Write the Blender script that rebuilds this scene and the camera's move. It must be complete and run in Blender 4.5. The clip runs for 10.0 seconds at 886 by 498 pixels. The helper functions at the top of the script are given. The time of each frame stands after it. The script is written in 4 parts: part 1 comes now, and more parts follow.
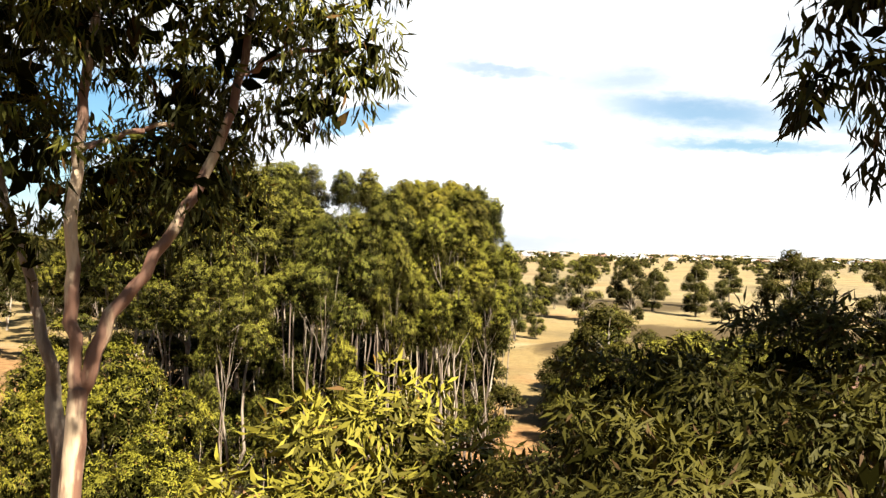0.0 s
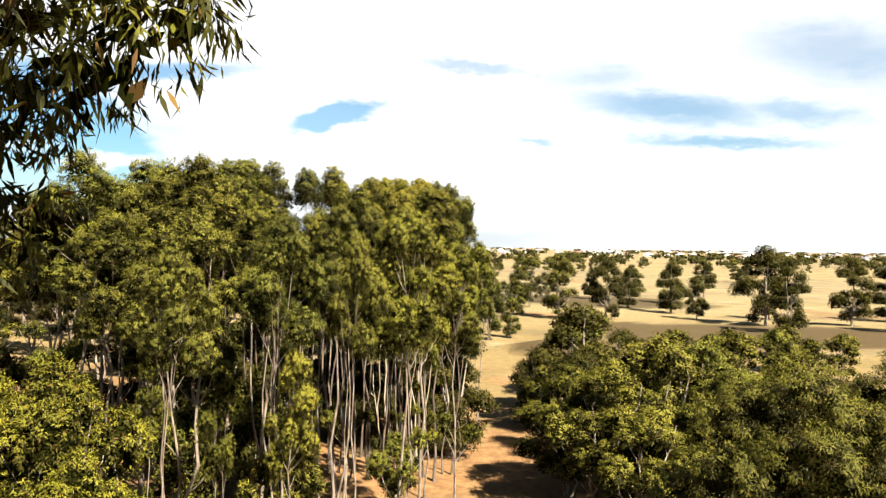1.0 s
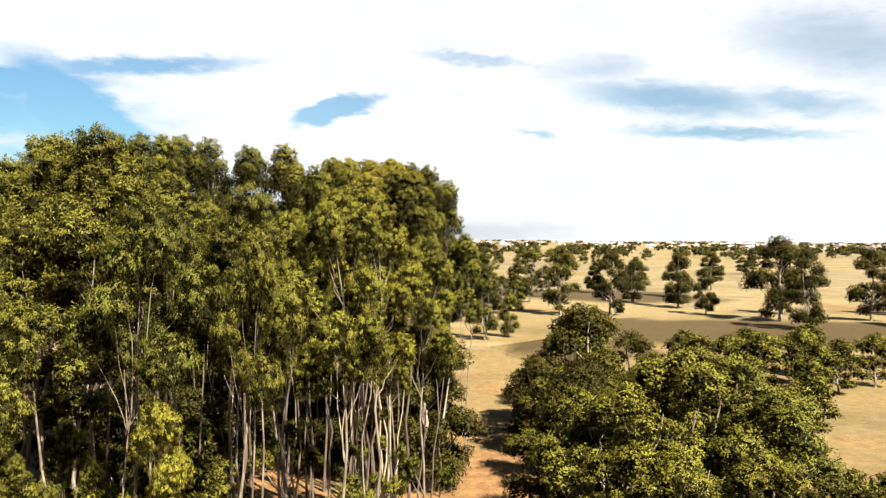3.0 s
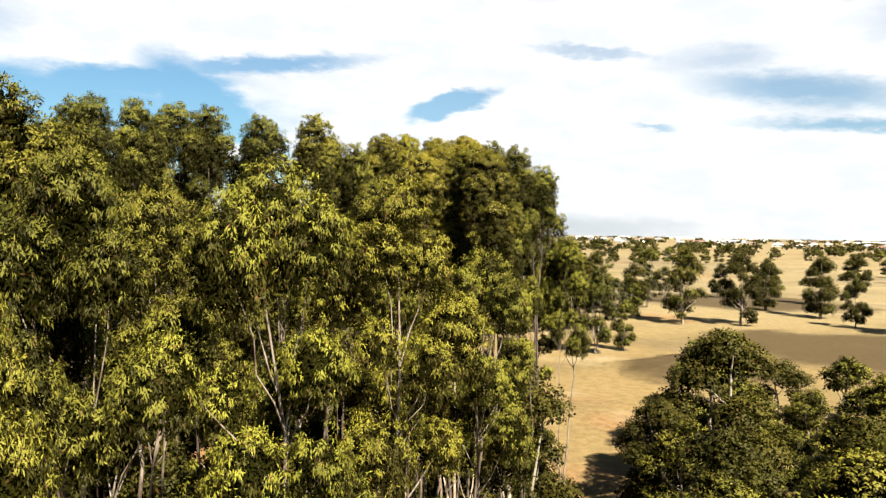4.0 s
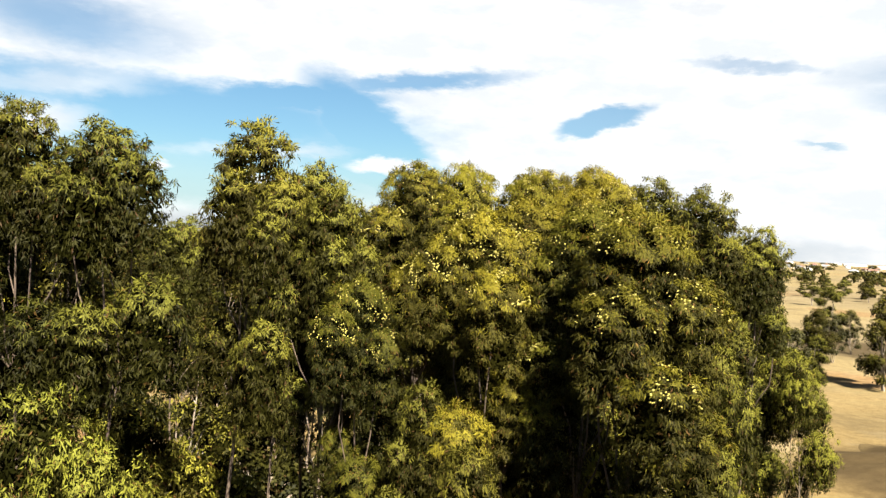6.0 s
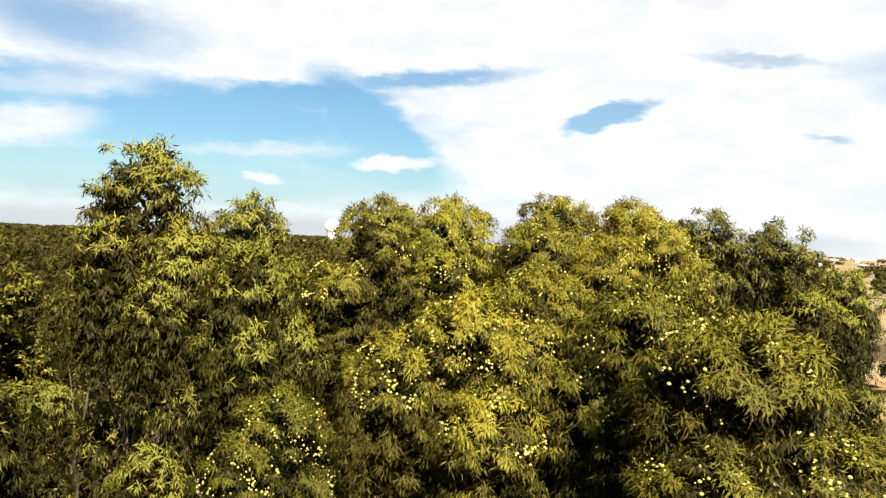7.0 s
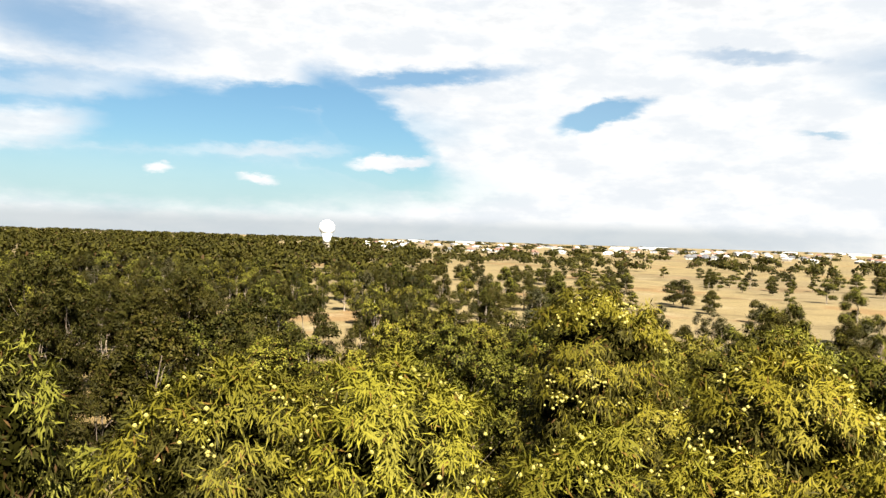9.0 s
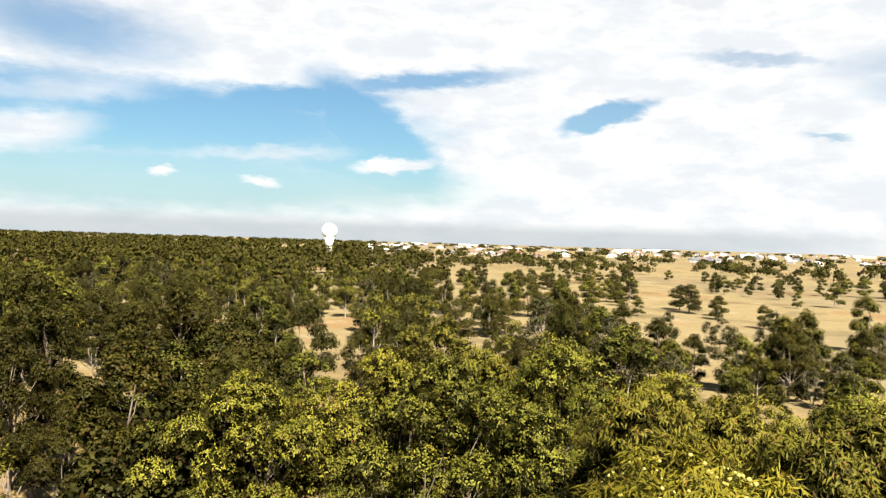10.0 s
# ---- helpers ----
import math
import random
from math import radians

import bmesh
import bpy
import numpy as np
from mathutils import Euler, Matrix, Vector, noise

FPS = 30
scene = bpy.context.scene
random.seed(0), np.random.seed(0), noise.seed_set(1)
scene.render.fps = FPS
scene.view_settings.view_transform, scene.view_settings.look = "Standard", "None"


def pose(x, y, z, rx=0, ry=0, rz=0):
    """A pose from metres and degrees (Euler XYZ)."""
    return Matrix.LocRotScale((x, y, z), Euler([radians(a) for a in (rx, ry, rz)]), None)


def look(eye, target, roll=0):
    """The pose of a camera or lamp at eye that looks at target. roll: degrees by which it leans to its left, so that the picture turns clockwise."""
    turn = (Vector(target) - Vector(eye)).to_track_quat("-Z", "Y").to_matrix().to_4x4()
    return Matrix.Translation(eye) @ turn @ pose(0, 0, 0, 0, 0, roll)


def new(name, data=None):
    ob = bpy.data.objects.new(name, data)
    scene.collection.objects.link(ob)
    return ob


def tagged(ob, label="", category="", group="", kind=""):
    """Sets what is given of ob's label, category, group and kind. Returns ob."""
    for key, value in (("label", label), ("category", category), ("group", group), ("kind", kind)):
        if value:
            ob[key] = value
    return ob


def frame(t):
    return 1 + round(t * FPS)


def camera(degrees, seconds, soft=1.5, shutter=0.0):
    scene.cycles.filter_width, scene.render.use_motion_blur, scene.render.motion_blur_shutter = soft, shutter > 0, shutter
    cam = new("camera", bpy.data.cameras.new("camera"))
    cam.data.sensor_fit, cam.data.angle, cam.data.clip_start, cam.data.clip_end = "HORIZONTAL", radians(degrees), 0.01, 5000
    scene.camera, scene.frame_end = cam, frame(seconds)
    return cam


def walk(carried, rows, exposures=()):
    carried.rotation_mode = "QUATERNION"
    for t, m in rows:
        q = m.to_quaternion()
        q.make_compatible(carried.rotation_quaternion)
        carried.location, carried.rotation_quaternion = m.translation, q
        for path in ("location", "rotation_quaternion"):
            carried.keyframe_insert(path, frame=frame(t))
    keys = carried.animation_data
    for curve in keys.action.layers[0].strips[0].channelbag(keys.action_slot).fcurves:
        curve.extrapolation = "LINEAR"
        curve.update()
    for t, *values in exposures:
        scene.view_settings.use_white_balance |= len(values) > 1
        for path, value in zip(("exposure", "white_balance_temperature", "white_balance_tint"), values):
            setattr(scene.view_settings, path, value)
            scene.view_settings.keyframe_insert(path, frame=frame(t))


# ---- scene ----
cam = camera(58.0, 10.0, soft=1.35)
PATH = [
    (0, (1.506, -1.5, 13.356), (1.39, 0.497, 13.351), 1.3),
    (0.5, (1.638, -0.537, 13.44), (1.534, 1.461, 13.432), 0.9),
    (1, (1.858, 0.336, 13.554), (1.801, 2.335, 13.543), 0.9),
    (1.5, (2.26, 1.439, 13.573), (2.212, 3.439, 13.557), 0.7),
    (2, (2.637, 2.895, 13.518), (2.594, 4.894, 13.499), 0.7),
    (3.3, (3.204, 11.45, 13.678), (3.12, 13.448, 13.641), 0.2),
    (3.5, (3.385, 13.763, 13.825), (3.224, 15.756, 13.781), 0.8),
    (4, (3.455, 20.008, 14.03), (3.114, 21.979, 13.984), 1.1),
    (4.5, (3.238, 25.51, 14.413), (2.765, 27.452, 14.376), 1.6),
    (5, (2.822, 29.953, 15.008), (2.198, 31.852, 14.976), 2.1),
    (5.5, (2.077, 33.861, 15.774), (1.378, 35.735, 15.746), 2.8),
    (5.7, (1.79, 34.867, 15.992), (1.098, 36.743, 15.968), 2.8),
    (6.8, (0.493, 39.625, 16.932), (-0.207, 41.499, 16.92), 2.7),
    (7, (0.312, 40.191, 17.128), (-0.395, 42.062, 17.102), 2.3),
    (7.5, (-0.083, 41.542, 17.456), (-0.803, 43.407, 17.427), 2.1),
    (8, (-0.516, 43.02, 17.785), (-1.233, 44.887, 17.755), 2.1),
    (8.5, (-0.943, 44.369, 18.053), (-1.642, 46.243, 18.025), 2.0),
    (9, (-1.389, 45.669, 18.358), (-2.087, 47.544, 18.33), 1.8),
    (9.5, (-1.843, 47.077, 18.672), (-2.542, 48.951, 18.646), 1.7),
    (10, (-2.364, 48.624, 18.979), (-3.069, 50.495, 18.957), 1.7),
]
walk(cam, [(t, look(eye, aim, roll)) for t, eye, aim, roll in PATH],
     exposures=[(0.0, 2.9), (2.0, 2.8), (4.0, 2.65), (5.5, 2.65), (7.5, 2.6), (8.5, 2.55), (10.0, 2.55)])

# ---- light ----
SUN_AZ, SUN_EL = 141.0, 45.0          # degrees clockwise from +y, and above the horizon


def node(tree, kind, **settings):
    n = tree.nodes.new(kind)
    for key, value in settings.items():
        if key == "op":
            n.operation = value
        elif key == "blend":
            n.blend_type = value
        elif key == "data":
            n.data_type = value
    return n


def wire(tree, source, target):
    tree.links.new(source, target)


def calc(tree, op, a, b=None, clamp=False):
    n = tree.nodes.new("ShaderNodeMath")
    n.operation, n.use_clamp = op, clamp
    for i, v in enumerate((a, b)):
        if v is None:
            continue
        if isinstance(v, (int, float)):
            n.inputs[i].default_value = v
        else:
            tree.links.new(v, n.inputs[i])
    return n.outputs[0]


def blend(tree, fac, a, b, mode="MIX"):
    n = tree.nodes.new("ShaderNodeMix")
    n.data_type, n.blend_type = "RGBA", mode
    for socket, v in ((n.inputs[0], fac), (n.inputs[6], a), (n.inputs[7], b)):
        if isinstance(v, (int, float)):
            socket.default_value = v
        elif isinstance(v, tuple):
            socket.default_value = (*v, 1.0)
        else:
            tree.links.new(v, socket)
    return n.outputs[2]


def ramp(tree, value, low, high):
    n = tree.nodes.new("ShaderNodeMapRange")
    n.interpolation_type = "SMOOTHSTEP"
    n.inputs[1].default_value, n.inputs[2].default_value = low, high
    tree.links.new(value, n.inputs[0])
    return n.outputs[0]


def noise_tex(tree, vector, scale, detail=4.0, rough=0.55):
    n = tree.nodes.new("ShaderNodeTexNoise")
    n.inputs["Scale"].default_value, n.inputs["Detail"].default_value = scale, detail
    n.inputs["Roughness"].default_value = rough
    if vector is not None:
        tree.links.new(vector, n.inputs["Vector"])
    return n.outputs[0]


def build_sky():
    world = bpy.data.worlds.new("sky")
    scene.world = world
    world.use_nodes = True
    nt = world.node_tree
    nt.nodes.clear()
    out = nt.nodes.new("ShaderNodeOutputWorld")
    bg = nt.nodes.new("ShaderNodeBackground")
    wire(nt, bg.outputs[0], out.inputs[0])
    sky = nt.nodes.new("ShaderNodeTexSky")
    sky.sky_type, sky.sun_disc = "NISHITA", False
    sky.sun_elevation, sky.sun_rotation = radians(SUN_EL), radians(SUN_AZ)
    sky.air_density, sky.dust_density, sky.ozone_density = 1.0, 0.6, 1.6
    coord = nt.nodes.new("ShaderNodeTexCoord").outputs["Generated"]
    split = nt.nodes.new("ShaderNodeSeparateXYZ")
    wire(nt, coord, split.inputs[0])
    # bearing and height in degrees
    az = calc(nt, "MULTIPLY", calc(nt, "ARCTAN2", split.outputs[0], split.outputs[1]), 57.2958)
    el = calc(nt, "MULTIPLY", calc(nt, "ARCSINE", split.outputs[2]), 57.2958)
    flat = nt.nodes.new("ShaderNodeCombineXYZ")
    wire(nt, az, flat.inputs[0])
    wire(nt, calc(nt, "MULTIPLY", el, 2.6), flat.inputs[1])
    wisp = noise_tex(nt, flat.outputs[0], 0.16, 5.0, 0.6)
    fine = noise_tex(nt, flat.outputs[0], 0.5, 4.0, 0.6)
    wide = noise_tex(nt, flat.outputs[0], 0.045, 3.0, 0.5)
    shift = calc(nt, "MULTIPLY", calc(nt, "SUBTRACT", wisp, 0.5), 3.6)
    lift = calc(nt, "MULTIPLY", calc(nt, "SUBTRACT", fine, 0.5), 1.5)
    az2, el2 = calc(nt, "ADD", az, shift), calc(nt, "ADD", el, lift)

    def gap(a0, e0, ra, re, tilt=0.0, soft=0.5, depth=1.0):
        c, s = math.cos(radians(tilt)), math.sin(radians(tilt))
        da, de = calc(nt, "SUBTRACT", az2, a0), calc(nt, "SUBTRACT", el2, e0)
        u = calc(nt, "ADD", calc(nt, "MULTIPLY", da, c / ra), calc(nt, "MULTIPLY", de, s / ra))
        v = calc(nt, "SUBTRACT", calc(nt, "MULTIPLY", de, c / re), calc(nt, "MULTIPLY", da, s / re))
        r = calc(nt, "SQRT", calc(nt, "ADD", calc(nt, "MULTIPLY", u, u), calc(nt, "MULTIPLY", v, v)))
        return calc(nt, "MULTIPLY", ramp(nt, r, 1.0 + soft, 1.0 - soft), depth)

    # openings of blue between the clouds: bearing, height, half widths, tilt, softness, depth
    gaps = [gap(-44, 7.6, 21, 2.6, 0, 0.34), gap(-27, 5.4, 8.0, 1.9, -14, 0.35, 0.95), gap(-25.6, 7.1, 6.2, 2.5, -40, 0.28), gap(-31.5, 9.5, 6.5, 1.0, 2, 0.4), gap(-23.0, 11.1, 7.0, 0.62, 6, 0.6, 0.9), gap(-9.4, 8.9, 3.2, 0.85, 16, 0.3, 0.9),
            gap(-46.5, 13.0, 6.5, 1.8, -8, 0.75, 0.8), gap(-40, 3.6, 19, 2.2, 0, 0.5, 0.92), gap(0.5, 12.5, 4.2, 0.35, -5, 0.7, 0.5),
            gap(9, 11.8, 3.6, 1.0, 0, 0.9, 0.4), gap(14, 9.6, 6.0, 1.1, -7, 0.75, 0.8), gap(17.5, 7.2, 6.0, 0.4, -3, 0.8, 0.85),
            gap(25, 12.4, 5.5, 2.0, -14, 0.9, 0.6), gap(22, 9.0, 3.5, 0.8, -10, 0.8, 0.7), gap(4.7, 7.4, 1.3, 0.18, -4, 0.7, 0.6), gap(-68, 7, 12, 4, 0, 0.5, 0.9)]
    # small clouds that stand in the blue
    tufts = [gap(-40.0, 4.2, 0.9, 0.35, 0, 0.5), gap(-33.5, 3.7, 1.2, 0.35, 0, 0.5), gap(-24.2, 5.2, 2.6, 0.5, 4, 0.4), gap(-48.5, 6.3, 3.6, 1.1, 8, 0.6, 0.9), gap(-32.5, 5.8, 4.0, 0.4, 2, 0.8, 0.6), gap(-46, 9.0, 4.5, 0.7, 6, 0.8, 0.6)]
    open_sky = gaps[0]
    for g in gaps[1:]:
        open_sky = calc(nt, "MAXIMUM", open_sky, g)
    for g in tufts:
        open_sky = calc(nt, "MULTIPLY", open_sky, calc(nt, "SUBTRACT", 1.0, g))
    # the rest of the sky: broken cloud, thinning overhead
    beyond = calc(nt, "MULTIPLY", ramp(nt, wide, 0.34, 0.50), ramp(nt, el, 15.0, 28.0))
    behind = calc(nt, "MULTIPLY", ramp(nt, wide, 0.33, 0.48), ramp(nt, calc(nt, "ABSOLUTE", calc(nt, "ADD", az, 8.0)), 48.0, 70.0))
    high = calc(nt, "MULTIPLY", ramp(nt, el, 22.0, 42.0), 0.85)
    open_sky = calc(nt, "MAXIMUM", calc(nt, "MAXIMUM", open_sky, high), calc(nt, "MAXIMUM", beyond, behind))
    blue = blend(nt, 1.0, sky.outputs[0], (0.050, 0.068, 0.074), "MULTIPLY")
    veil = ramp(nt, el, 7.0, 0.5)
    blue = blend(nt, calc(nt, "MULTIPLY", veil, 0.75), blue, (0.36, 0.49, 0.52))
    grey = blend(nt, ramp(nt, wisp, 0.38, 0.60), (0.56, 0.585, 0.61), (0.68, 0.68, 0.675))
    shade = calc(nt, "MULTIPLY", ramp(nt, el, 9.5, 15.5), ramp(nt, wisp, 0.50, 0.68))
    cloud = blend(nt, calc(nt, "MULTIPLY", shade, 0.35), grey, (0.35, 0.39, 0.44))
    colour = blend(nt, open_sky, cloud, blue)
    # low haze over the land
    low = calc(nt, "MULTIPLY", ramp(nt, el, 1.7, 0.6), ramp(nt, az, 18.0, -6.0))
    colour = blend(nt, calc(nt, "MULTIPLY", low, 0.7), colour, (0.34, 0.38, 0.40))
    wire(nt, colour, bg.inputs[0])
    bg.inputs[1].default_value = 0.268


build_sky()
sun_data = bpy.data.lights.new("sun", "SUN")
sun_data.energy, sun_data.angle, sun_data.color = 5.0, radians(0.53), (1.0, 0.93, 0.80)
sun_lamp = new("sun", sun_data)
sun_dir = Vector((math.sin(radians(SUN_AZ)) * math.cos(radians(SUN_EL)), math.cos(radians(SUN_AZ)) * math.cos(radians(SUN_EL)), math.sin(radians(SUN_EL))))
sun_lamp.matrix_world = look(sun_dir * 200, (0, 0, 0))


# ---- materials ----
def material(name):
    m = bpy.data.materials.new(name)
    m.use_nodes = True
    nt = m.node_tree
    return m, nt, nt.nodes["Principled BSDF"], nt.nodes["Material Output"]


def leaf_material(name, dark, light, dead, thin=0.12, rough=0.6, gloss=0.05):
    """Leaves: each one its own shade of green, a few browned, a waxy gloss, some light passing through."""
    m, nt, bsdf, out = material(name)
    geo = nt.nodes.new("ShaderNodeNewGeometry")
    info = nt.nodes.new("ShaderNodeObjectInfo")
    isle = geo.outputs["Random Per Island"]
    patch = noise_tex(nt, geo.outputs["Position"], 0.45, 2.0)
    tone = calc(nt, "ADD", calc(nt, "ADD", calc(nt, "MULTIPLY", isle, 0.26), 0.14), calc(nt, "MULTIPLY", ramp(nt, patch, 0.35, 0.65), 0.30))
    tone = calc(nt, "ADD", tone, calc(nt, "MULTIPLY", calc(nt, "SUBTRACT", info.outputs["Random"], 0.3), 0.30))
    col = blend(nt, tone, tuple(c * 0.7 for c in dark), tuple(c * 1.12 for c in light))
    hue = calc(nt, "FRACT", calc(nt, "MULTIPLY", info.outputs["Random"], 7.3))
    col = blend(nt, 1.0, col, blend(nt, hue, (0.95, 1.0, 1.03), (1.06, 1.0, 0.95)), "MULTIPLY")
    old = calc(nt, "GREATER_THAN", calc(nt, "FRACT", calc(nt, "MULTIPLY", isle, 17.3)), 0.965)
    col = blend(nt, old, col, dead)
    wire(nt, col, bsdf.inputs["Base Color"])
    bsdf.inputs["Roughness"].default_value = rough
    bsdf.inputs["Specular IOR Level"].default_value = gloss
    trans = nt.nodes.new("ShaderNodeBsdfTranslucent")
    wire(nt, blend(nt, 1.0, col, (1.0, 1.0, 0.45), "MULTIPLY"), trans.inputs[0])
    mix = nt.nodes.new("ShaderNodeMixShader")
    mix.inputs[0].default_value = thin
    wire(nt, bsdf.outputs[0], mix.inputs[1])
    wire(nt, trans.outputs[0], mix.inputs[2])
    wire(nt, mix.outputs[0], out.inputs[0])
    return m


def bark_material(name, pale, brown, share):
    """Smooth gum bark: pale wood with long strips of older brown bark still on it."""
    m, nt, bsdf, out = material(name)
    coord = nt.nodes.new("ShaderNodeTexCoord")
    mapping = nt.nodes.new("ShaderNodeMapping")
    mapping.inputs["Scale"].default_value = (5.0, 5.0, 0.9)
    wire(nt, coord.outputs["Object"], mapping.inputs[0])
    strips = noise_tex(nt, mapping.outputs[0], 1.3, 5.0, 0.6)
    grain = noise_tex(nt, mapping.outputs[0], 9.0, 5.0, 0.6)
    col = blend(nt, ramp(nt, strips, share - 0.06, share + 0.06), pale, brown)
    col = blend(nt, calc(nt, "MULTIPLY", ramp(nt, grain, 0.45, 0.75), 0.45), col, tuple(c * 0.45 for c in brown))
    wire(nt, col, bsdf.inputs["Base Color"])
    bsdf.inputs["Roughness"].default_value = 0.8
    bump = nt.nodes.new("ShaderNodeBump")
    bump.inputs["Strength"].default_value, bump.inputs["Distance"].default_value = 0.5, 0.01
    wire(nt, grain, bump.inputs["Height"])
    wire(nt, bump.outputs[0], bsdf.inputs["Normal"])
    return m


def plain_material(name, colour, rough=0.7, vary=0.15, scale=2.0, metal=0.0, gloss=0.5):
    m, nt, bsdf, out = material(name)
    coord = nt.nodes.new("ShaderNodeTexCoord")
    n = noise_tex(nt, coord.outputs["Object"], scale, 5.0)
    col = blend(nt, ramp(nt, n, 0.3, 0.7), tuple(c * (1 - vary) for c in colour), tuple(min(1.0, c * (1 + vary)) for c in colour))
    wire(nt, col, bsdf.inputs["Base Color"])
    bsdf.inputs["Roughness"].default_value, bsdf.inputs["Metallic"].default_value = rough, metal
    bsdf.inputs["Specular IOR Level"].default_value = gloss
    return m


def ground_material():
    m, nt, bsdf, out = material("dry_ground")
    geo = nt.nodes.new("ShaderNodeNewGeometry")
    pos = geo.outputs["Position"]
    big, mid = noise_tex(nt, pos, 0.018, 4.0), noise_tex(nt, pos, 0.13, 5.0, 0.6)
    small, grit = noise_tex(nt, pos, 1.1, 6.0, 0.65), noise_tex(nt, pos, 9.0, 4.0, 0.6)
    split = nt.nodes.new("ShaderNodeSeparateXYZ")
    wire(nt, pos, split.inputs[0])
    soil = blend(nt, ramp(nt, small, 0.35, 0.7), (0.100, 0.053, 0.023), (0.160, 0.090, 0.038))
    sand = blend(nt, ramp(nt, small, 0.3, 0.7), (0.098, 0.068, 0.028), (0.135, 0.096, 0.041))
    straw = blend(nt, ramp(nt, calc(nt, "ADD", split.outputs[1], calc(nt, "MULTIPLY", mid, 60.0)), 130.0, 230.0), sand, blend(nt, ramp(nt, small, 0.3, 0.7), (0.116, 0.089, 0.044), (0.160, 0.124, 0.062)))
    # bare soil in the wood, straw-coloured grass in the open paddocks
    side = calc(nt, "ADD", split.outputs[1], calc(nt, "MULTIPLY", split.outputs[0], 0.4))
    far = ramp(nt, calc(nt, "ADD", side, calc(nt, "MULTIPLY", calc(nt, "SUBTRACT", mid, 0.5), 30.0)), 58.0, 76.0)
    bare = calc(nt, "MULTIPLY", ramp(nt, big, 0.56, 0.62), 0.6)
    col = blend(nt, calc(nt, "MULTIPLY", far, calc(nt, "SUBTRACT", 1.0, bare)), soil, straw)
    green = calc(nt, "MULTIPLY", ramp(nt, mid, 0.56, 0.7), 0.5)
    col = blend(nt, green, col, (0.069, 0.0607, 0.0231))
    fields = noise_tex(nt, pos, 0.0035, 2.0)
    col = blend(nt, calc(nt, "MULTIPLY", ramp(nt, fields, 0.5, 0.56), 0.45), col, (0.0988, 0.079, 0.049))
    trod = noise_tex(nt, pos, 0.045, 5.0, 0.65)
    col = blend(nt, calc(nt, "MULTIPLY", ramp(nt, trod, 0.48, 0.66), 0.62), col, (0.062, 0.047, 0.024))
    pale = noise_tex(nt, pos, 0.07, 4.0, 0.6)
    col = blend(nt, calc(nt, "MULTIPLY", ramp(nt, pale, 0.54, 0.7), 0.5), col, (0.19, 0.155, 0.095))
    # darker brown ground between the paddock trees, thinning out at its rim
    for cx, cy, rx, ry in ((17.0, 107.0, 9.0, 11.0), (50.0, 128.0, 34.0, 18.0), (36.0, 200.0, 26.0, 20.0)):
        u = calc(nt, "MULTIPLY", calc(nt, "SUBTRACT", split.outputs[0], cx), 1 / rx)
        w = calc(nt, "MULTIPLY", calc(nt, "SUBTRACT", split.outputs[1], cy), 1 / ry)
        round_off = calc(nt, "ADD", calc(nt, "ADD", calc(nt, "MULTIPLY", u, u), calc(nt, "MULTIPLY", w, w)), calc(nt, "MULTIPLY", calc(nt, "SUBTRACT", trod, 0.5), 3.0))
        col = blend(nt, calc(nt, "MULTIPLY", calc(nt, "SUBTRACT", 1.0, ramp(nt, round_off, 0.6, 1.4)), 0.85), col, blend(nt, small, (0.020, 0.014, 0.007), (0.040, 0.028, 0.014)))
    litter = calc(nt, "MULTIPLY", ramp(nt, grit, 0.52, 0.62), 0.35)
    col = blend(nt, litter, col, (0.0346, 0.0216, 0.0115))
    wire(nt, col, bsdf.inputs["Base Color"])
    bsdf.inputs["Roughness"].default_value = 0.95
    bsdf.inputs["Specular IOR Level"].default_value = 0.03
    bump = nt.nodes.new("ShaderNodeBump")
    bump.inputs["Strength"].default_value, bump.inputs["Distance"].default_value = 0.7, 0.08
    wire(nt, small, bump.inputs["Height"])
    wire(nt, bump.outputs[0], bsdf.inputs["Normal"])
    return m


LEAF_GUM = leaf_material("gum_leaves", (0.026, 0.0275, 0.0042), (0.168, 0.157, 0.0190), (0.065, 0.034, 0.009))
LEAF_YELLOW = leaf_material("sunny_gum_leaves", (0.027, 0.0275, 0.0036), (0.138, 0.119, 0.0115), (0.08, 0.046, 0.009))
LEAF_GOLD = leaf_material("golden_gum_leaves", (0.031, 0.031, 0.0040), (0.124, 0.110, 0.0145), (0.09, 0.052, 0.010))
LEAF_DULL = leaf_material("dull_gum_leaves", (0.0150, 0.0165, 0.0034), (0.126, 0.118, 0.0165), (0.050, 0.027, 0.008))
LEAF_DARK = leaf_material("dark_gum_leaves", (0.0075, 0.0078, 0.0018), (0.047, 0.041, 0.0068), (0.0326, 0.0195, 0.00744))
LEAF_GREY = leaf_material("grey_leaves", (0.018, 0.018, 0.009), (0.075, 0.067, 0.030), (0.043, 0.029, 0.017))
LEAF_OLIVE = leaf_material("olive_leaves", (0.0150, 0.0160, 0.0032), (0.128, 0.117, 0.0150), (0.0391, 0.0233, 0.00744))
# hanging leaves: older growth, darkened further with the shade of the crown's flanks
LEAF_OLD_SHADY = leaf_material("older_shaded_gum_leaves", (0.0075, 0.0082, 0.0018), (0.050, 0.044, 0.0070), (0.060, 0.032, 0.0100))
LEAF_OLD_DULL_SHADY = leaf_material("older_shaded_dull_gum_leaves", (0.0050, 0.0058, 0.0016), (0.032, 0.029, 0.0052), (0.034, 0.019, 0.007))
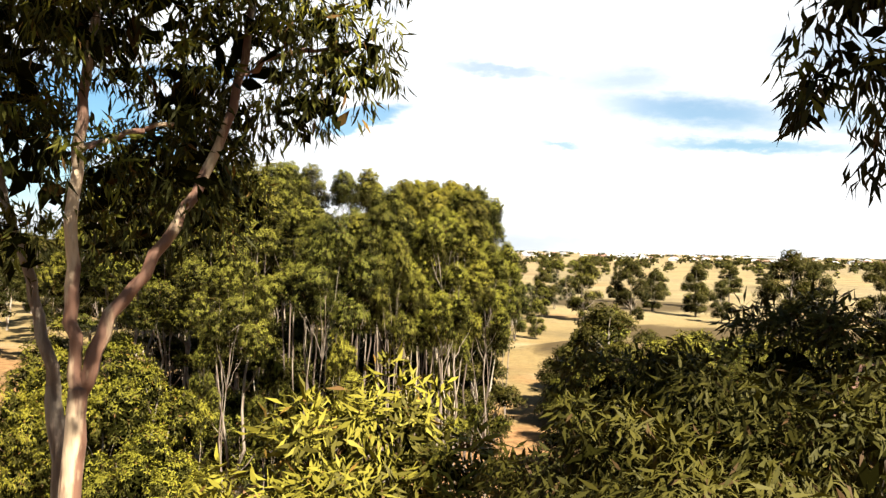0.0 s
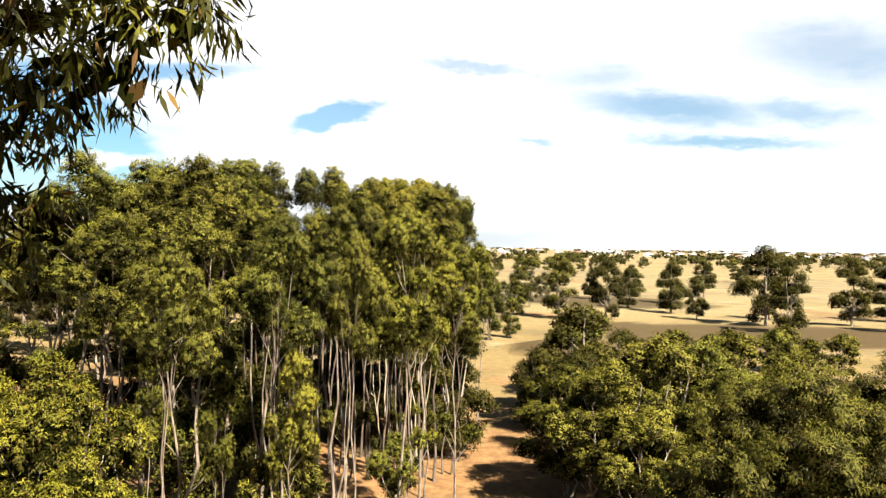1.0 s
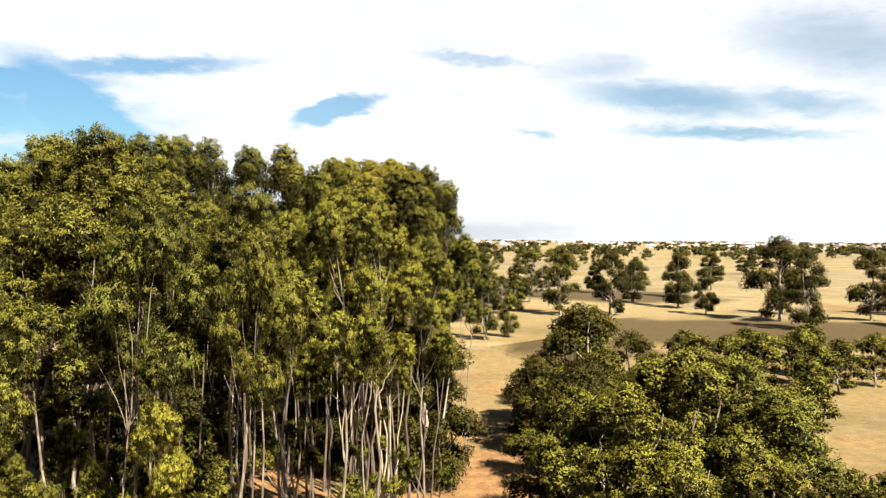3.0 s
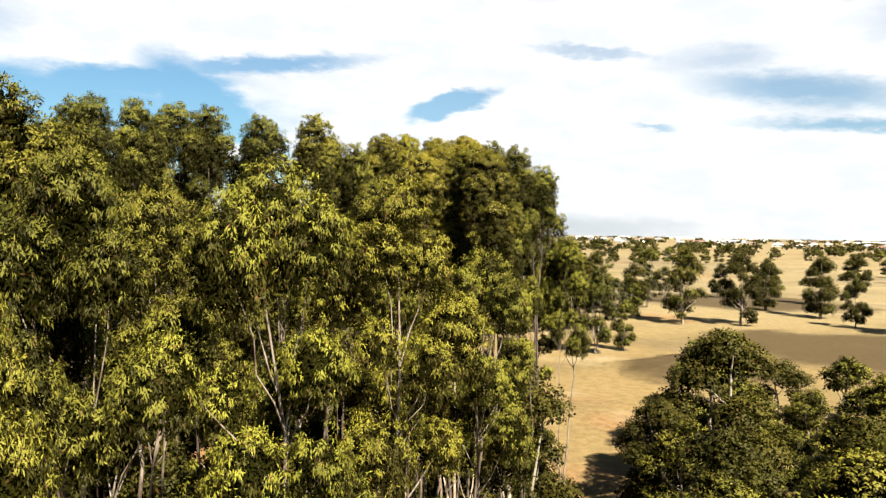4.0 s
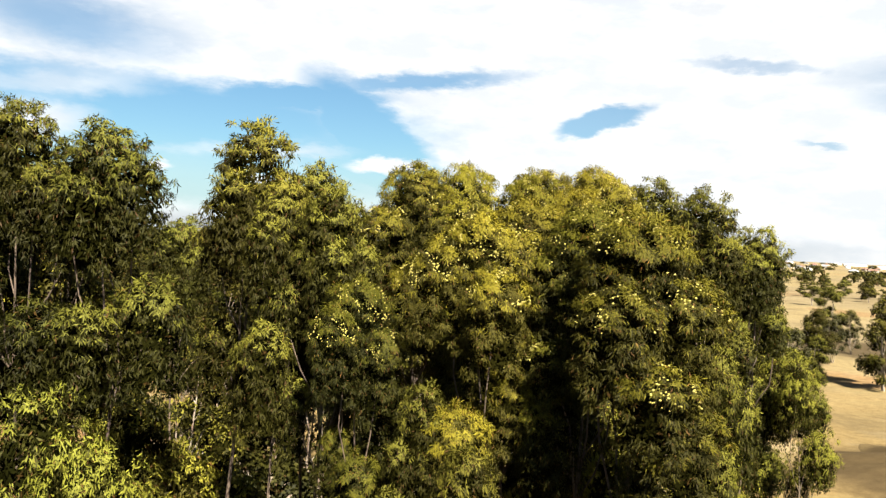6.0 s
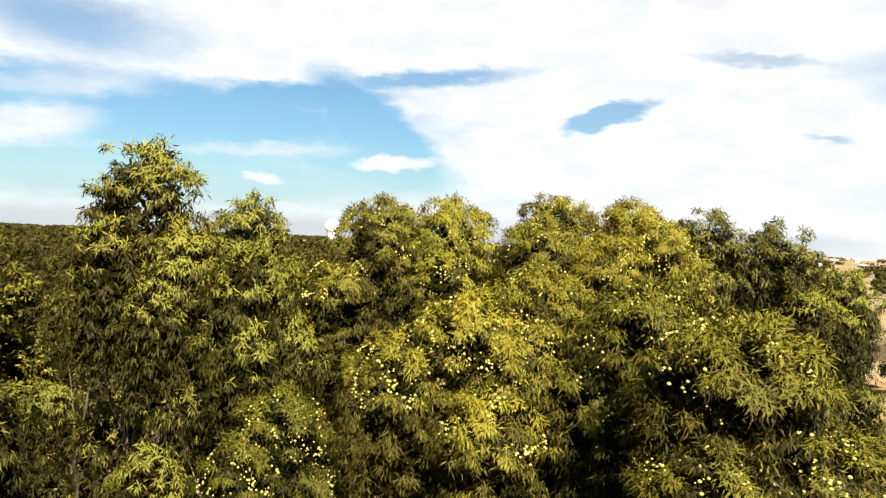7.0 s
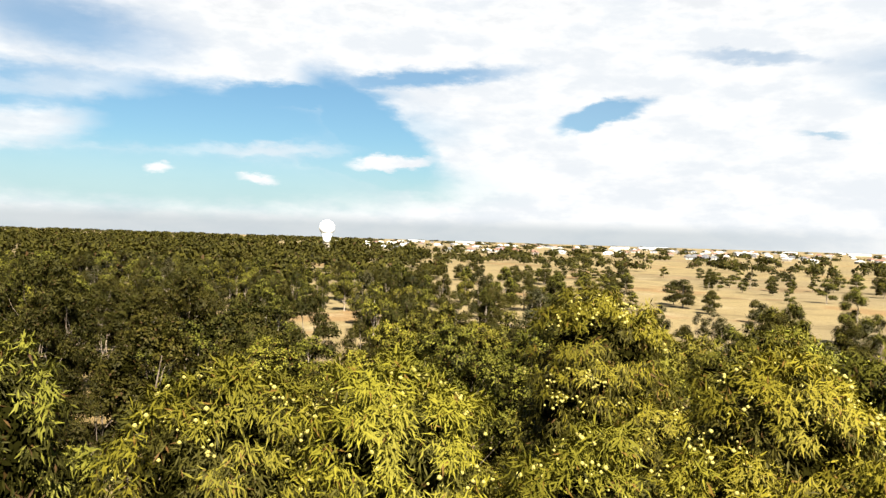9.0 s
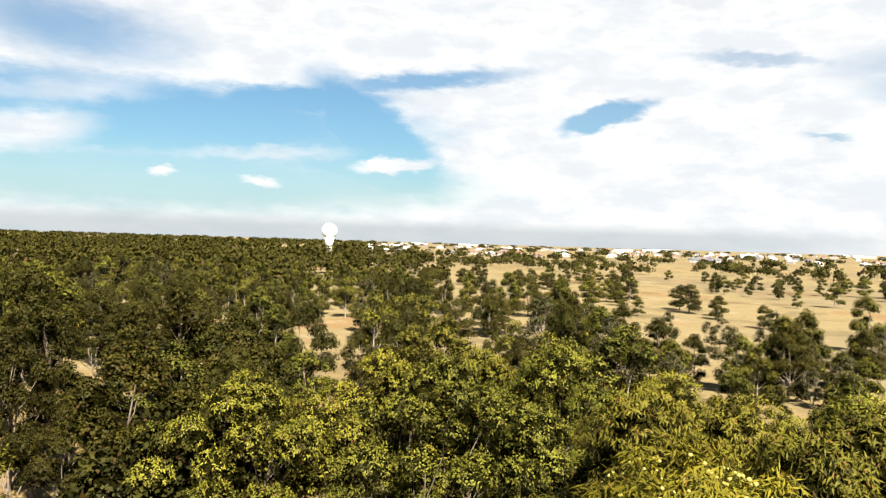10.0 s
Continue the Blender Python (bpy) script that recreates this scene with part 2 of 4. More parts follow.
# near-black blades: the shade inside the crowns put into leaf colour
LEAF_HEART_SHADE = leaf_material("shaded_inner_gum_leaves", (0.0030, 0.0032, 0.0008), (0.010, 0.0095, 0.0018), (0.022, 0.013, 0.004), gloss=0.0)
SHADED_LEAF = {m.name: (old, LEAF_HEART_SHADE) for m, old in ((LEAF_GUM, LEAF_OLD_SHADY), (LEAF_YELLOW, LEAF_OLD_SHADY), (LEAF_GOLD, LEAF_OLD_SHADY), (LEAF_DULL, LEAF_OLD_DULL_SHADY),
                                                      (LEAF_DARK, LEAF_OLD_DULL_SHADY), (LEAF_GREY, LEAF_GREY), (LEAF_OLIVE, LEAF_OLD_DULL_SHADY))}
BARK = bark_material("gum_bark", (0.179, 0.149, 0.111), (0.0757, 0.045, 0.0259), 0.52)
BARK_PALE = bark_material("pale_gum_bark", (0.118, 0.092, 0.064), (0.050, 0.030, 0.0180), 0.53)
# darkened bark: trunks inside the wood carry its shade in their colour
BARK_SHADED = bark_material("shaded_brown_bark", (0.070, 0.048, 0.030), (0.028, 0.016, 0.0095), 0.5)
BARK_CREAM = bark_material("cream_gum_bark", (0.20, 0.158, 0.105), (0.085, 0.050, 0.028), 0.62)
BARK_RED = bark_material("red_brown_bark", (0.250, 0.180, 0.110), (0.085, 0.037, 0.0185), 0.44)
BLOSSOM = plain_material("cream_blossom", (0.22, 0.185, 0.036), 0.8, 0.2, 30.0)
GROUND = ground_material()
WALL_WHITE = plain_material("white_render", (0.36, 0.35, 0.33), 0.8, 0.08, 0.5)
WALL_CREAM = plain_material("cream_brick", (0.19, 0.162, 0.131), 0.85, 0.15, 0.8)
ROOF_GREY = plain_material("grey_roof_sheet", (0.0757, 0.0757, 0.0798), 0.6, 0.15, 0.5)
ROOF_PALE = plain_material("pale_roof_sheet", (0.34, 0.34, 0.33), 0.5, 0.1, 0.4)
ROOF_RED = plain_material("terracotta_roof", (0.114, 0.0586, 0.0381), 0.8, 0.2, 0.6)
RADOME_WHITE = plain_material("white_fibreglass", (0.82, 0.83, 0.84), 0.5, 0.03, 0.3)
GLASS_DARK = plain_material("dark_window_glass", (0.05, 0.06, 0.07), 0.15, 0.1, 1.0)


# ---- mesh building ----
def raw_mesh(name, verts, faces4, mat, smooth=False):
    """A mesh of quads from arrays."""
    me = bpy.data.meshes.new(name)
    v, f = np.asarray(verts, np.float32), np.asarray(faces4, np.int32)
    me.vertices.add(len(v))
    me.vertices.foreach_set("co", v.ravel())
    me.loops.add(f.size)
    me.loops.foreach_set("vertex_index", f.ravel())
    me.polygons.add(len(f))
    me.polygons.foreach_set("loop_start", np.arange(0, f.size, 4, dtype=np.int32))
    if smooth:
        me.polygons.foreach_set("use_smooth", np.ones(len(f), bool))
    me.materials.append(mat)
    me.update(calc_edges=True)
    me.validate()
    return me


def tube(path, radii, sides=7):
    """Vertices and quads of a tapered tube along a path."""
    p = np.asarray(path, float)
    v, f = [], []
    for i in range(len(p)):
        d = p[min(i + 1, len(p) - 1)] - p[max(i - 1, 0)]
        d /= np.linalg.norm(d) + 1e-9
        a = np.cross(d, (0.31, 0.95, 0.05) if abs(d[2]) > 0.5 else (0, 0, 1.0))
        a /= np.linalg.norm(a) + 1e-9
        b = np.cross(d, a)
        ang = np.arange(sides) * 2 * np.pi / sides
        v.append(p[i] + radii[i] * (np.cos(ang)[:, None] * a + np.sin(ang)[:, None] * b))
    for i in range(len(p) - 1):
        for k in range(sides):
            n = (k + 1) % sides
            f.append((i * sides + k, i * sides + n, (i + 1) * sides + n, (i + 1) * sides + k))
    return np.concatenate(v), np.array(f)


def joined(pieces):
    v, f, n = [], [], 0
    for pv, pf in pieces:
        v.append(pv)
        f.append(pf + n)
        n += len(pv)
    return np.concatenate(v), np.concatenate(f)


def bent(rng, a, b, n=6, sway=0.08):
    """A path from a to b that wanders a little and rises towards its end."""
    a, b = np.asarray(a, float), np.asarray(b, float)
    t = np.linspace(0, 1, n)[:, None]
    p = a + (b - a) * t
    size = np.linalg.norm(b - a) * sway
    off = np.cumsum(rng.normal(0, 1, (n, 3)), axis=0)
    off -= off[0] + (off[-1] - off[0]) * t
    p += off * size * (0.5, 0.5, 0.2)
    p[:, 2] -= (np.sin(np.pi * t[:, 0])) * size * 0.8
    return p


def leaves(rng, clumps, fill, length, width, droop=0.7, skirt=1.1, core=1.6, reach=0.74, loose=1.0, knob=0.5, flank_shade=0.0):
    """Leaf blades (quads) over bell-shaped clumps (x, y, z, radius, height of the dome): tufts over the dome, curtains
    hanging round its rim, and a close-set near-black heart that paints the shade within. Returns vertices, faces, kinds
    (0 tip, 1 hanging, 2 heart) and outward ways."""
    vs, kinds, outs = [], [], []
    down = np.array([0, 0, -1.0])
    blade = 0.5 * length * width
    for cx, cy, cz, r, h in clumps:
        middle = np.array([cx, cy, cz])
        dome, rim = math.pi * r * (r + h), 2 * math.pi * r * skirt * h * 0.7
        n = max(12, int(fill * (dome + rim) / blade))
        tuft = (0.07 + 0.11 * r) * (1 - 0.3 * flank_shade)
        m = max(5, int(1.25 * (dome + rim) / (math.pi * tuft * tuft)))
        a = rng.uniform(0, 2 * np.pi, m)
        hang = rng.uniform(0, 1, m) < rim / (dome + rim)
        z = np.where(hang, 0.0, rng.uniform(0.0, 1.0, m) ** 0.85)
        s = np.sqrt(np.maximum(0.0, 1 - z * z))
        streak = 0.5 + 0.5 * np.sin(4 * a + 7 * cx) * np.sin(7 * a + 5 * cy + 1)
        fall = np.where(hang, rng.uniform(0, 1, m) ** 0.9 * (0.45 + 0.75 * streak), 0.0)
        lump = 1 + 0.10 * np.sin(3 * a + cx * 5 + 3 * z) + 0.07 * np.sin(6 * a - 5 * z + cy * 3)
        rad = lump * (0.83 + 0.11 * rng.normal(0, 1, m).clip(-1.5, 1.3) * loose) * (1 - 0.22 * fall)
        d = np.stack([s * np.cos(a), s * np.sin(a), z], 1)
        c = middle + d * rad[:, None] * np.array([r, r, h])
        c[:, 2] -= fall * skirt * h
        out = np.stack([s * np.cos(a) / r, s * np.sin(a) / r, np.where(hang, 0.22 / r, z / h)], 1)
        out /= np.linalg.norm(out, axis=1)[:, None]
        share = np.where(hang, 0.6 - 0.22 * flank_shade, 1.0)
        k = rng.choice(m, n, p=share / share.sum())
        # each tuft is a small mop-head: its leaves spring from its top and fall away on all sides
        e = rng.normal(0, 1, (n, 3)) + out[k] * 0.9 + np.array([0, 0, 0.7])
        e /= np.linalg.norm(e, axis=1)[:, None]
        size = tuft * rng.uniform(0.7, 1.3, m)
        p = c[k] + e * (size[k] * rng.uniform(0.15, 1.3, n) ** 0.7)[:, None] * np.array([1, 1, 0.85])
        way = e * (0.8 - 0.6 * droop) + down * ((0.45 + 0.75 * droop) * (1 - 0.55 * z[k]))[:, None] + rng.normal(0, 0.42, (n, 3))
        way /= np.linalg.norm(way, axis=1)[:, None]
        side = np.cross(way, e + rng.normal(0, 0.45, (n, 3)))
        side /= np.linalg.norm(side, axis=1)[:, None] + 1e-9
        big = rng.uniform(0.6, 1.35, n)
        l, w = (length * big)[:, None], (width * big)[:, None] * 0.5
        bow = np.cross(side, way) * l * rng.uniform(-0.2, 0.2, (n, 1))
        vs.append(np.stack([p, p + way * l * 0.42 + side * w + bow, p + way * l, p + way * l * 0.42 - side * w + bow], 1).reshape(-1, 3))
        # undersides, recesses and hanging flanks get the darker leaf, where shade would fall
        old = np.where(hang, 0.45 + 0.6 * fall + 0.45 * flank_shade, flank_shade * (0.9 - 1.6 * z)) + rng.normal(0, 0.12, m)
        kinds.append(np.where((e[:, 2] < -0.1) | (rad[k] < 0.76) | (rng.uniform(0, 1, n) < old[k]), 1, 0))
        outs.append(out[k] * (1.05 - knob) + e * knob)
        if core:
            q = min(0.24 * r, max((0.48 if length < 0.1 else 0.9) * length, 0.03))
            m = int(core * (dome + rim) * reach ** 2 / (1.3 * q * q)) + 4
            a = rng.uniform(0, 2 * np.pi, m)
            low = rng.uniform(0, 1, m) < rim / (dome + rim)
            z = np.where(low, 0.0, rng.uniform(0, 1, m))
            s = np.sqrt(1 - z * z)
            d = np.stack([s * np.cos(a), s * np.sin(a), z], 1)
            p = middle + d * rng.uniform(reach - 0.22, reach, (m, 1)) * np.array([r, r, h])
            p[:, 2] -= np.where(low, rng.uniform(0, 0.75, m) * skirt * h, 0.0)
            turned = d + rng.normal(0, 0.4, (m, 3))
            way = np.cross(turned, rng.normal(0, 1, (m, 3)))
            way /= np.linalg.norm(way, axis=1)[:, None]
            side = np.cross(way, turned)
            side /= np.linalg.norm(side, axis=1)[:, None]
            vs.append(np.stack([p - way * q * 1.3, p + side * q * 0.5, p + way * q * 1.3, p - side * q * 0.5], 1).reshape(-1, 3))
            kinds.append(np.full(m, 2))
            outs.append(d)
    v = np.concatenate(vs)
    return v, np.arange(len(v)).reshape(-1, 4), np.concatenate(kinds), np.concatenate(outs)


def leaf_mesh(name, made, young, round_off=0.55, loose=1.0):
    """A crown's mesh: young leaves on the tips, older ones hanging with the shade of the flanks in their colour,
    near-black ones within for the shade of the gaps; the blades' normals lean towards the form of their clump.
    """
    v, f, kind, out = made
    q = v.reshape(-1, 4, 3)
    n = np.cross(q[:, 2] - q[:, 0], q[:, 3] - q[:, 1])
    n /= np.linalg.norm(n, axis=1)[:, None] + 1e-12
    away = np.sum(n * out, axis=1) < 0
    f = np.where(away[:, None], f[:, [0, 3, 2, 1]], f)
    n = np.where(away[:, None], -n, n)
    out = out / (np.linalg.norm(out, axis=1)[:, None] + 1e-9)
    far = loose < 0.9
    if loose < 0.65:
        kind = np.minimum(kind, 1)
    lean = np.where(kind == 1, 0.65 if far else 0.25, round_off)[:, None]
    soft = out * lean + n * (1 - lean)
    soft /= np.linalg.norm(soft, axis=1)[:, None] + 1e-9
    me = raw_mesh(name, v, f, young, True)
    old, heart = SHADED_LEAF[young.name]
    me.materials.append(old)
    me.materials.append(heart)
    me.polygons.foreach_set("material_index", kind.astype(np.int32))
    me.normals_split_custom_set_from_vertices(np.repeat(soft, 4, axis=0))
    return me


def puffs(rng, clumps, count, size):
    """Small many-sided blossom heads in bunches on the upper side of the clumps."""
    pieces = []
    while len(pieces) < count:
        cx, cy, cz, r, h = clumps[rng.integers(len(clumps))]
        a, z = rng.uniform(0, 2 * np.pi), rng.uniform(0.1, 1.0)
        for _ in range(rng.integers(3, 10)):
            b, y = a + rng.normal(0, 0.10), min(1.0, max(0.0, z + rng.normal(0, 0.07)))
            s = math.sqrt(1 - y * y)
            c = np.array([cx + r * s * math.cos(b), cy + r * s * math.sin(b), cz + h * y])
            q = size * rng.uniform(0.45, 1.25)
            path = [c + np.array([0, 0, t]) * q for t in (-0.45, 0.0, 0.45)]
            pieces.append(tube(path, [q * 0.2, q * 0.6, q * 0.2], 5))
    return joined(pieces)


def gum_crown(rng, H, R, base, n, lobe=0.40, apart=0.62, strays=0, tall=1.15, leader=0.95, fall=0.0):
    """Clumps of a gum's crown: a leader on top, shoulders round it, the rest over a dome that is widest below its middle; a few small ones lower down the stem."""
    top = R * lobe
    out = [(0.0, 0.0, H - top * tall * leader - 0.08, top * leader, top * tall * leader)]
    turn = rng.uniform(0, 6)
    for k in range(3):
        ang = turn + 2.1 * k + rng.uniform(-0.4, 0.4)
        off, r = top * rng.uniform(0.75, 1.2), top * rng.uniform(0.75, 1.05)
        out.append((off * math.cos(ang), off * math.sin(ang), H - top * tall - top * rng.uniform(0.35, 1.3) - fall * top, r, r * tall))
    for _ in range(900):
        if len(out) > n:
            break
        u = rng.uniform(0, 1) ** 0.9
        z = base + (H - base - top * 1.8) * u
        prof = 0.70 + 0.75 * u if u < 0.4 else math.sqrt(max(0.06, 1 - ((u - 0.4) / 0.68) ** 2))
        ang = rng.uniform(0, 2 * math.pi)
        off = R * prof * math.sqrt(rng.uniform(0.25, 1.0)) * 0.85
        r = top * rng.uniform(0.65, 1.2)
        c = (off * math.cos(ang), off * math.sin(ang), z)
        if all(((c[0] - o[0]) ** 2 + (c[1] - o[1]) ** 2 + ((c[2] - o[2]) * 0.7) ** 2) > (apart * (r + o[3])) ** 2 for o in out):
            out.append((*c, r, r * tall * rng.uniform(0.8, 1.15)))
    for _ in range(strays):
        ang, r = rng.uniform(0, 2 * math.pi), top * rng.uniform(0.45, 0.75)
        out.append((R * 0.6 * math.cos(ang), R * 0.6 * math.sin(ang), base * rng.uniform(0.5, 0.9), r, r * 0.9))
    return out


def make_gum(seed, H, R, base, n, stems, leaf, width, fill, girth, leaf_mat, bark_mat, droop=0.7, blossom=0, separate=True, lobe=0.40, apart=0.62, strays=0, tall=1.15, skirt=1.1, core=1.2, reach=0.70, soft=0.68, loose=1.0, leader=0.95, flank_shade=0.0, spread=1.0):
    """The meshes of one tree that stands at the origin: trunk, limbs, crown, blossom."""
    rng = np.random.default_rng(seed)
    clumps = gum_crown(rng, H, R, base, n, lobe, apart, strays, tall, leader, 0.6 * flank_shade)
    trunks, paths = [], []
    for s in range(stems):
        a = s * 2 * np.pi / max(1, stems) + rng.uniform(0, 1)
        lean = 0.0 if stems == 1 else R * rng.uniform(0.25, 0.5) * spread
        end = np.array([lean * math.cos(a), lean * math.sin(a), H * (0.88 if s == 0 else 0.75)])
        p = bent(rng, (0.10 * s * math.cos(a), 0.10 * s * math.sin(a), -0.25), end, 9, 0.03)
        g = girth * (1.0 if s == 0 else rng.uniform(0.6, 0.85))
        rad = g * np.linspace(1.0, 0.16, 9) * np.r_[1.45, np.ones(8)]
        paths.append((p, rad))
        trunks.append(tube(p, rad, 8))
    limbs = []
    for cx, cy, cz, r, h in clumps[1:]:
        c = np.array([cx, cy, cz])
        p, rad = min(paths, key=lambda q: np.min(np.linalg.norm(q[0][:, :2] - c[:2], axis=1)))
        want = cz - 0.4 - rng.uniform(0.5, 1.1) * math.hypot(cx, cy)
        z0 = float(np.clip(want, p[2, 2], p[-2, 2]))
        start = np.array([np.interp(z0, p[:, 2], p[:, 0]), np.interp(z0, p[:, 2], p[:, 1]), z0])
        thick = float(np.interp(z0, p[:, 2], rad))
        q = bent(rng, start, c + (0, 0, h * 0.3), 6, 0.07)
        r0 = min(thick * 0.65, girth * 0.40)
        limbs.append(tube(q, np.linspace(r0, 0.012, 6), 5))
    tag = f"gum_{seed}"
    made = {}
    if separate:
        made["trunk"] = raw_mesh(tag + "_trunk", *joined(trunks), bark_mat, True)
        made["limbs"] = [raw_mesh(tag + "_limb", *l, bark_mat, True) for l in limbs]
    else:
        made["trunk"] = raw_mesh(tag + "_trunk_and_limbs", *joined(trunks + limbs), bark_mat, True)
    made["crown"] = leaf_mesh(tag + "_crown", leaves(rng, clumps, fill, leaf, width, droop, skirt, core, reach, loose, 0.2 if flank_shade else 0.5 if loose > 0.9 else 0.28, flank_shade), leaf_mat, soft, loose)
    if blossom:
        made["blossom"] = raw_mesh(tag + "_blossom", *puffs(rng, [c for c in clumps if c[2] > 0.86 * H], blossom, 0.024), BLOSSOM)
    made["height"] = H
    return made


def plant(made, name, label, x, y, top, turn=0.0, wide=1.0, group="", z=0.0, category="tree"):
    """Stand one tree on the ground, scaled so that it is as high as its top."""
    ob = new(name)
    k = (top - z) / made["height"]
    ob.matrix_basis = pose(x, y, z, 0, 0, turn) @ Matrix.Diagonal((k * wide, k * wide, k, 1))
    tagged(ob, label, category, group)
    for key, mesh in made.items():
        if key == "height":
            continue
        for me in mesh if isinstance(mesh, list) else [mesh]:
            child = new({"limbs": "limb"}.get(key, key), me)
            child.parent = ob
    return ob


# ---- ground ----
def ground_height(x, y):
    """Gentle swells; level under the wood."""
    r = np.hypot(x, y - 60)
    swell = 0.35 * np.sin(x * 0.05 + 1) * np.sin(y * 0.043) * np.clip((r - 25) / 60, 0, 1)
    return swell - 0.05


def build_ground():
    fine = np.concatenate([-np.geomspace(6000, 130, 26), np.linspace(-120, 120, 81), np.geomspace(130, 6000, 26)])
    gx, gy = np.meshgrid(fine, fine + 90)
    gz = ground_height(gx, gy)
    n = len(fine)
    v = np.stack([gx.ravel(), gy.ravel(), gz.ravel()], 1)
    i = np.arange(n * n).reshape(n, n)
    f = np.stack([i[:-1, :-1], i[:-1, 1:], i[1:, 1:], i[1:, :-1]], -1).reshape(-1, 4)
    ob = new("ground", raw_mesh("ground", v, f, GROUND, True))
    tagged(ob, "dry straw-coloured paddock and bare orange soil", "ground", kind="structure")


build_ground()


def lie(x, y):
    return float(ground_height(np.array(x), np.array(y)))


# ---- trees ----
rng_place = np.random.default_rng(11)
TALL = [make_gum(100 + k, 17.5, 2.5, 11.0, 13, 1 + k % 2, 0.11, 0.036, 0.62, 0.12, (LEAF_OLIVE, LEAF_DULL, LEAF_GUM, LEAF_OLIVE)[k], BARK_PALE, 0.6, lobe=0.41, apart=0.68, strays=3, tall=1.05, skirt=0.65) for k in range(4)]
HERO = [make_gum(200 + k, 17.5, 2.3, (11.0, 11.0, 11.0, 13.0)[k], (13, 13, 13, 10)[k], 1 + k % 2, 0.085, 0.024, 0.62, 0.12, (LEAF_GUM, LEAF_GUM, LEAF_GUM, LEAF_DULL)[k], BARK_PALE, 0.8, lobe=0.40, apart=0.76, strays=(3, 2, 3, 0)[k], tall=1.1, skirt=0.7, reach=0.76, soft=0.75) for k in range(4)]
HIGH = [make_gum(250 + k, 17.5, 1.15, 13.6, 6, 1, 0.085, 0.0165, 0.75, 0.085, LEAF_OLIVE, BARK_SHADED, 0.78, lobe=0.44, apart=0.74, tall=1.2, skirt=1.8, leader=1.3, flank_shade=1.0, reach=0.72, loose=0.9, soft=0.75) for k in range(3)]
HIGH_DULL = [make_gum(260 + k, 17.5, 1.15, 13.4, 6, 1, 0.085, 0.0165, 0.70, 0.085, LEAF_DULL, BARK_SHADED, 0.78, lobe=0.44, apart=0.74, tall=1.25, skirt=1.8, leader=1.3, flank_shade=1.0, reach=0.72, loose=0.9, soft=0.75) for k in range(2)]
FLOWER = [make_gum(300 + k, 17.5, 1.0, 14.0, 6, 1, 0.066, 0.0100, 1.12, 0.075, LEAF_YELLOW, BARK_SHADED, 0.78, blossom=900, lobe=0.50, apart=0.74, tall=1.2, skirt=1.8, leader=1.25, flank_shade=0.75, reach=0.72, loose=0.9, soft=0.75) for k in range(3)]
GOLDEN = [make_gum(330, 17.5, 2.2, 12.0, 14, 2, 0.105, 0.025, 0.68, 0.12, LEAF_GOLD, BARK_PALE, 0.8, strays=1, lobe=0.40, apart=0.78, tall=0.95, skirt=0.7)]
FAN = [make_gum(240 + k, 14.0, 2.6, 11.0, 8, 5 - k, 0.10, 0.032, 0.62, 0.085, LEAF_GUM, BARK_CREAM, 0.7, lobe=0.38, apart=0.70, strays=1, tall=1.0, skirt=0.7, spread=1.9) for k in range(2)]
ROW = [make_gum(430 + k, 14.5, 4.2, 9.8, 34, 3, 0.095, 0.044, 0.50, 0.14, (LEAF_GUM, LEAF_OLIVE, LEAF_DARK)[k], BARK_PALE, 0.5, separate=False, lobe=0.22, apart=0.72, tall=0.85, skirt=0.4, soft=0.82, loose=0.7) for k in range(3)]
MID = [make_gum(400 + k, 14.0, 3.9, 6.8, 26, 2 + k % 2, 0.140, 0.090, 0.50, 0.15, (LEAF_GUM, LEAF_DULL, LEAF_OLIVE)[k], BARK, 0.5, separate=False, lobe=0.28, apart=0.60, tall=0.9, skirt=0.4, soft=0.82, loose=0.7) for k in range(3)]
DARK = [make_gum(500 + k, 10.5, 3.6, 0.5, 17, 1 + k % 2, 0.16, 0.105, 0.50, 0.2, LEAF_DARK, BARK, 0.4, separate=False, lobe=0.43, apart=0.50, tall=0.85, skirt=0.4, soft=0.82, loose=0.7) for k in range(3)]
TALL_DARK = make_gum(520, 16.0, 3.6, 6.5, 24, 2, 0.14, 0.09, 0.50, 0.16, LEAF_DARK, BARK_PALE, 0.5, separate=False, lobe=0.27, apart=0.60, tall=1.05, skirt=0.5, soft=0.82, loose=0.7)
OLIVE = [make_gum(530 + k, 10.0, 3.3, 0.6, 17, 2, 0.15, 0.10, 0.50, 0.16, (LEAF_OLIVE, LEAF_DULL)[k], BARK, 0.45, separate=False, lobe=0.40, apart=0.50, tall=0.95, skirt=0.45, soft=0.82, loose=0.7) for k in range(2)]
GREY = [make_gum(550, 8.0, 2.8, 1.4, 20, 3, 0.16, 0.08, 0.38, 0.1, LEAF_GREY, BARK, 0.45, separate=False, lobe=0.26, apart=0.66, tall=0.9, skirt=0.4, core=0.8, soft=0.75)]
SAPLING = [make_gum(600 + k, 5.5, 1.7, 1.8, 18, 3, 0.12, 0.040, 0.60, 0.05, (LEAF_GUM, LEAF_OLIVE)[k], BARK, 0.5, separate=False, lobe=0.34, apart=0.68, skirt=0.6) for k in range(2)]
BUSH = [make_gum(650 + k, 8.5, 3.1, 1.8, 28, 3, 0.105, 0.048, 0.56, 0.11, (LEAF_DULL, LEAF_OLIVE)[k], BARK, 0.45, separate=False, lobe=0.28, apart=0.68, tall=1.05, skirt=0.5, soft=0.8, loose=0.75) for k in range(2)]
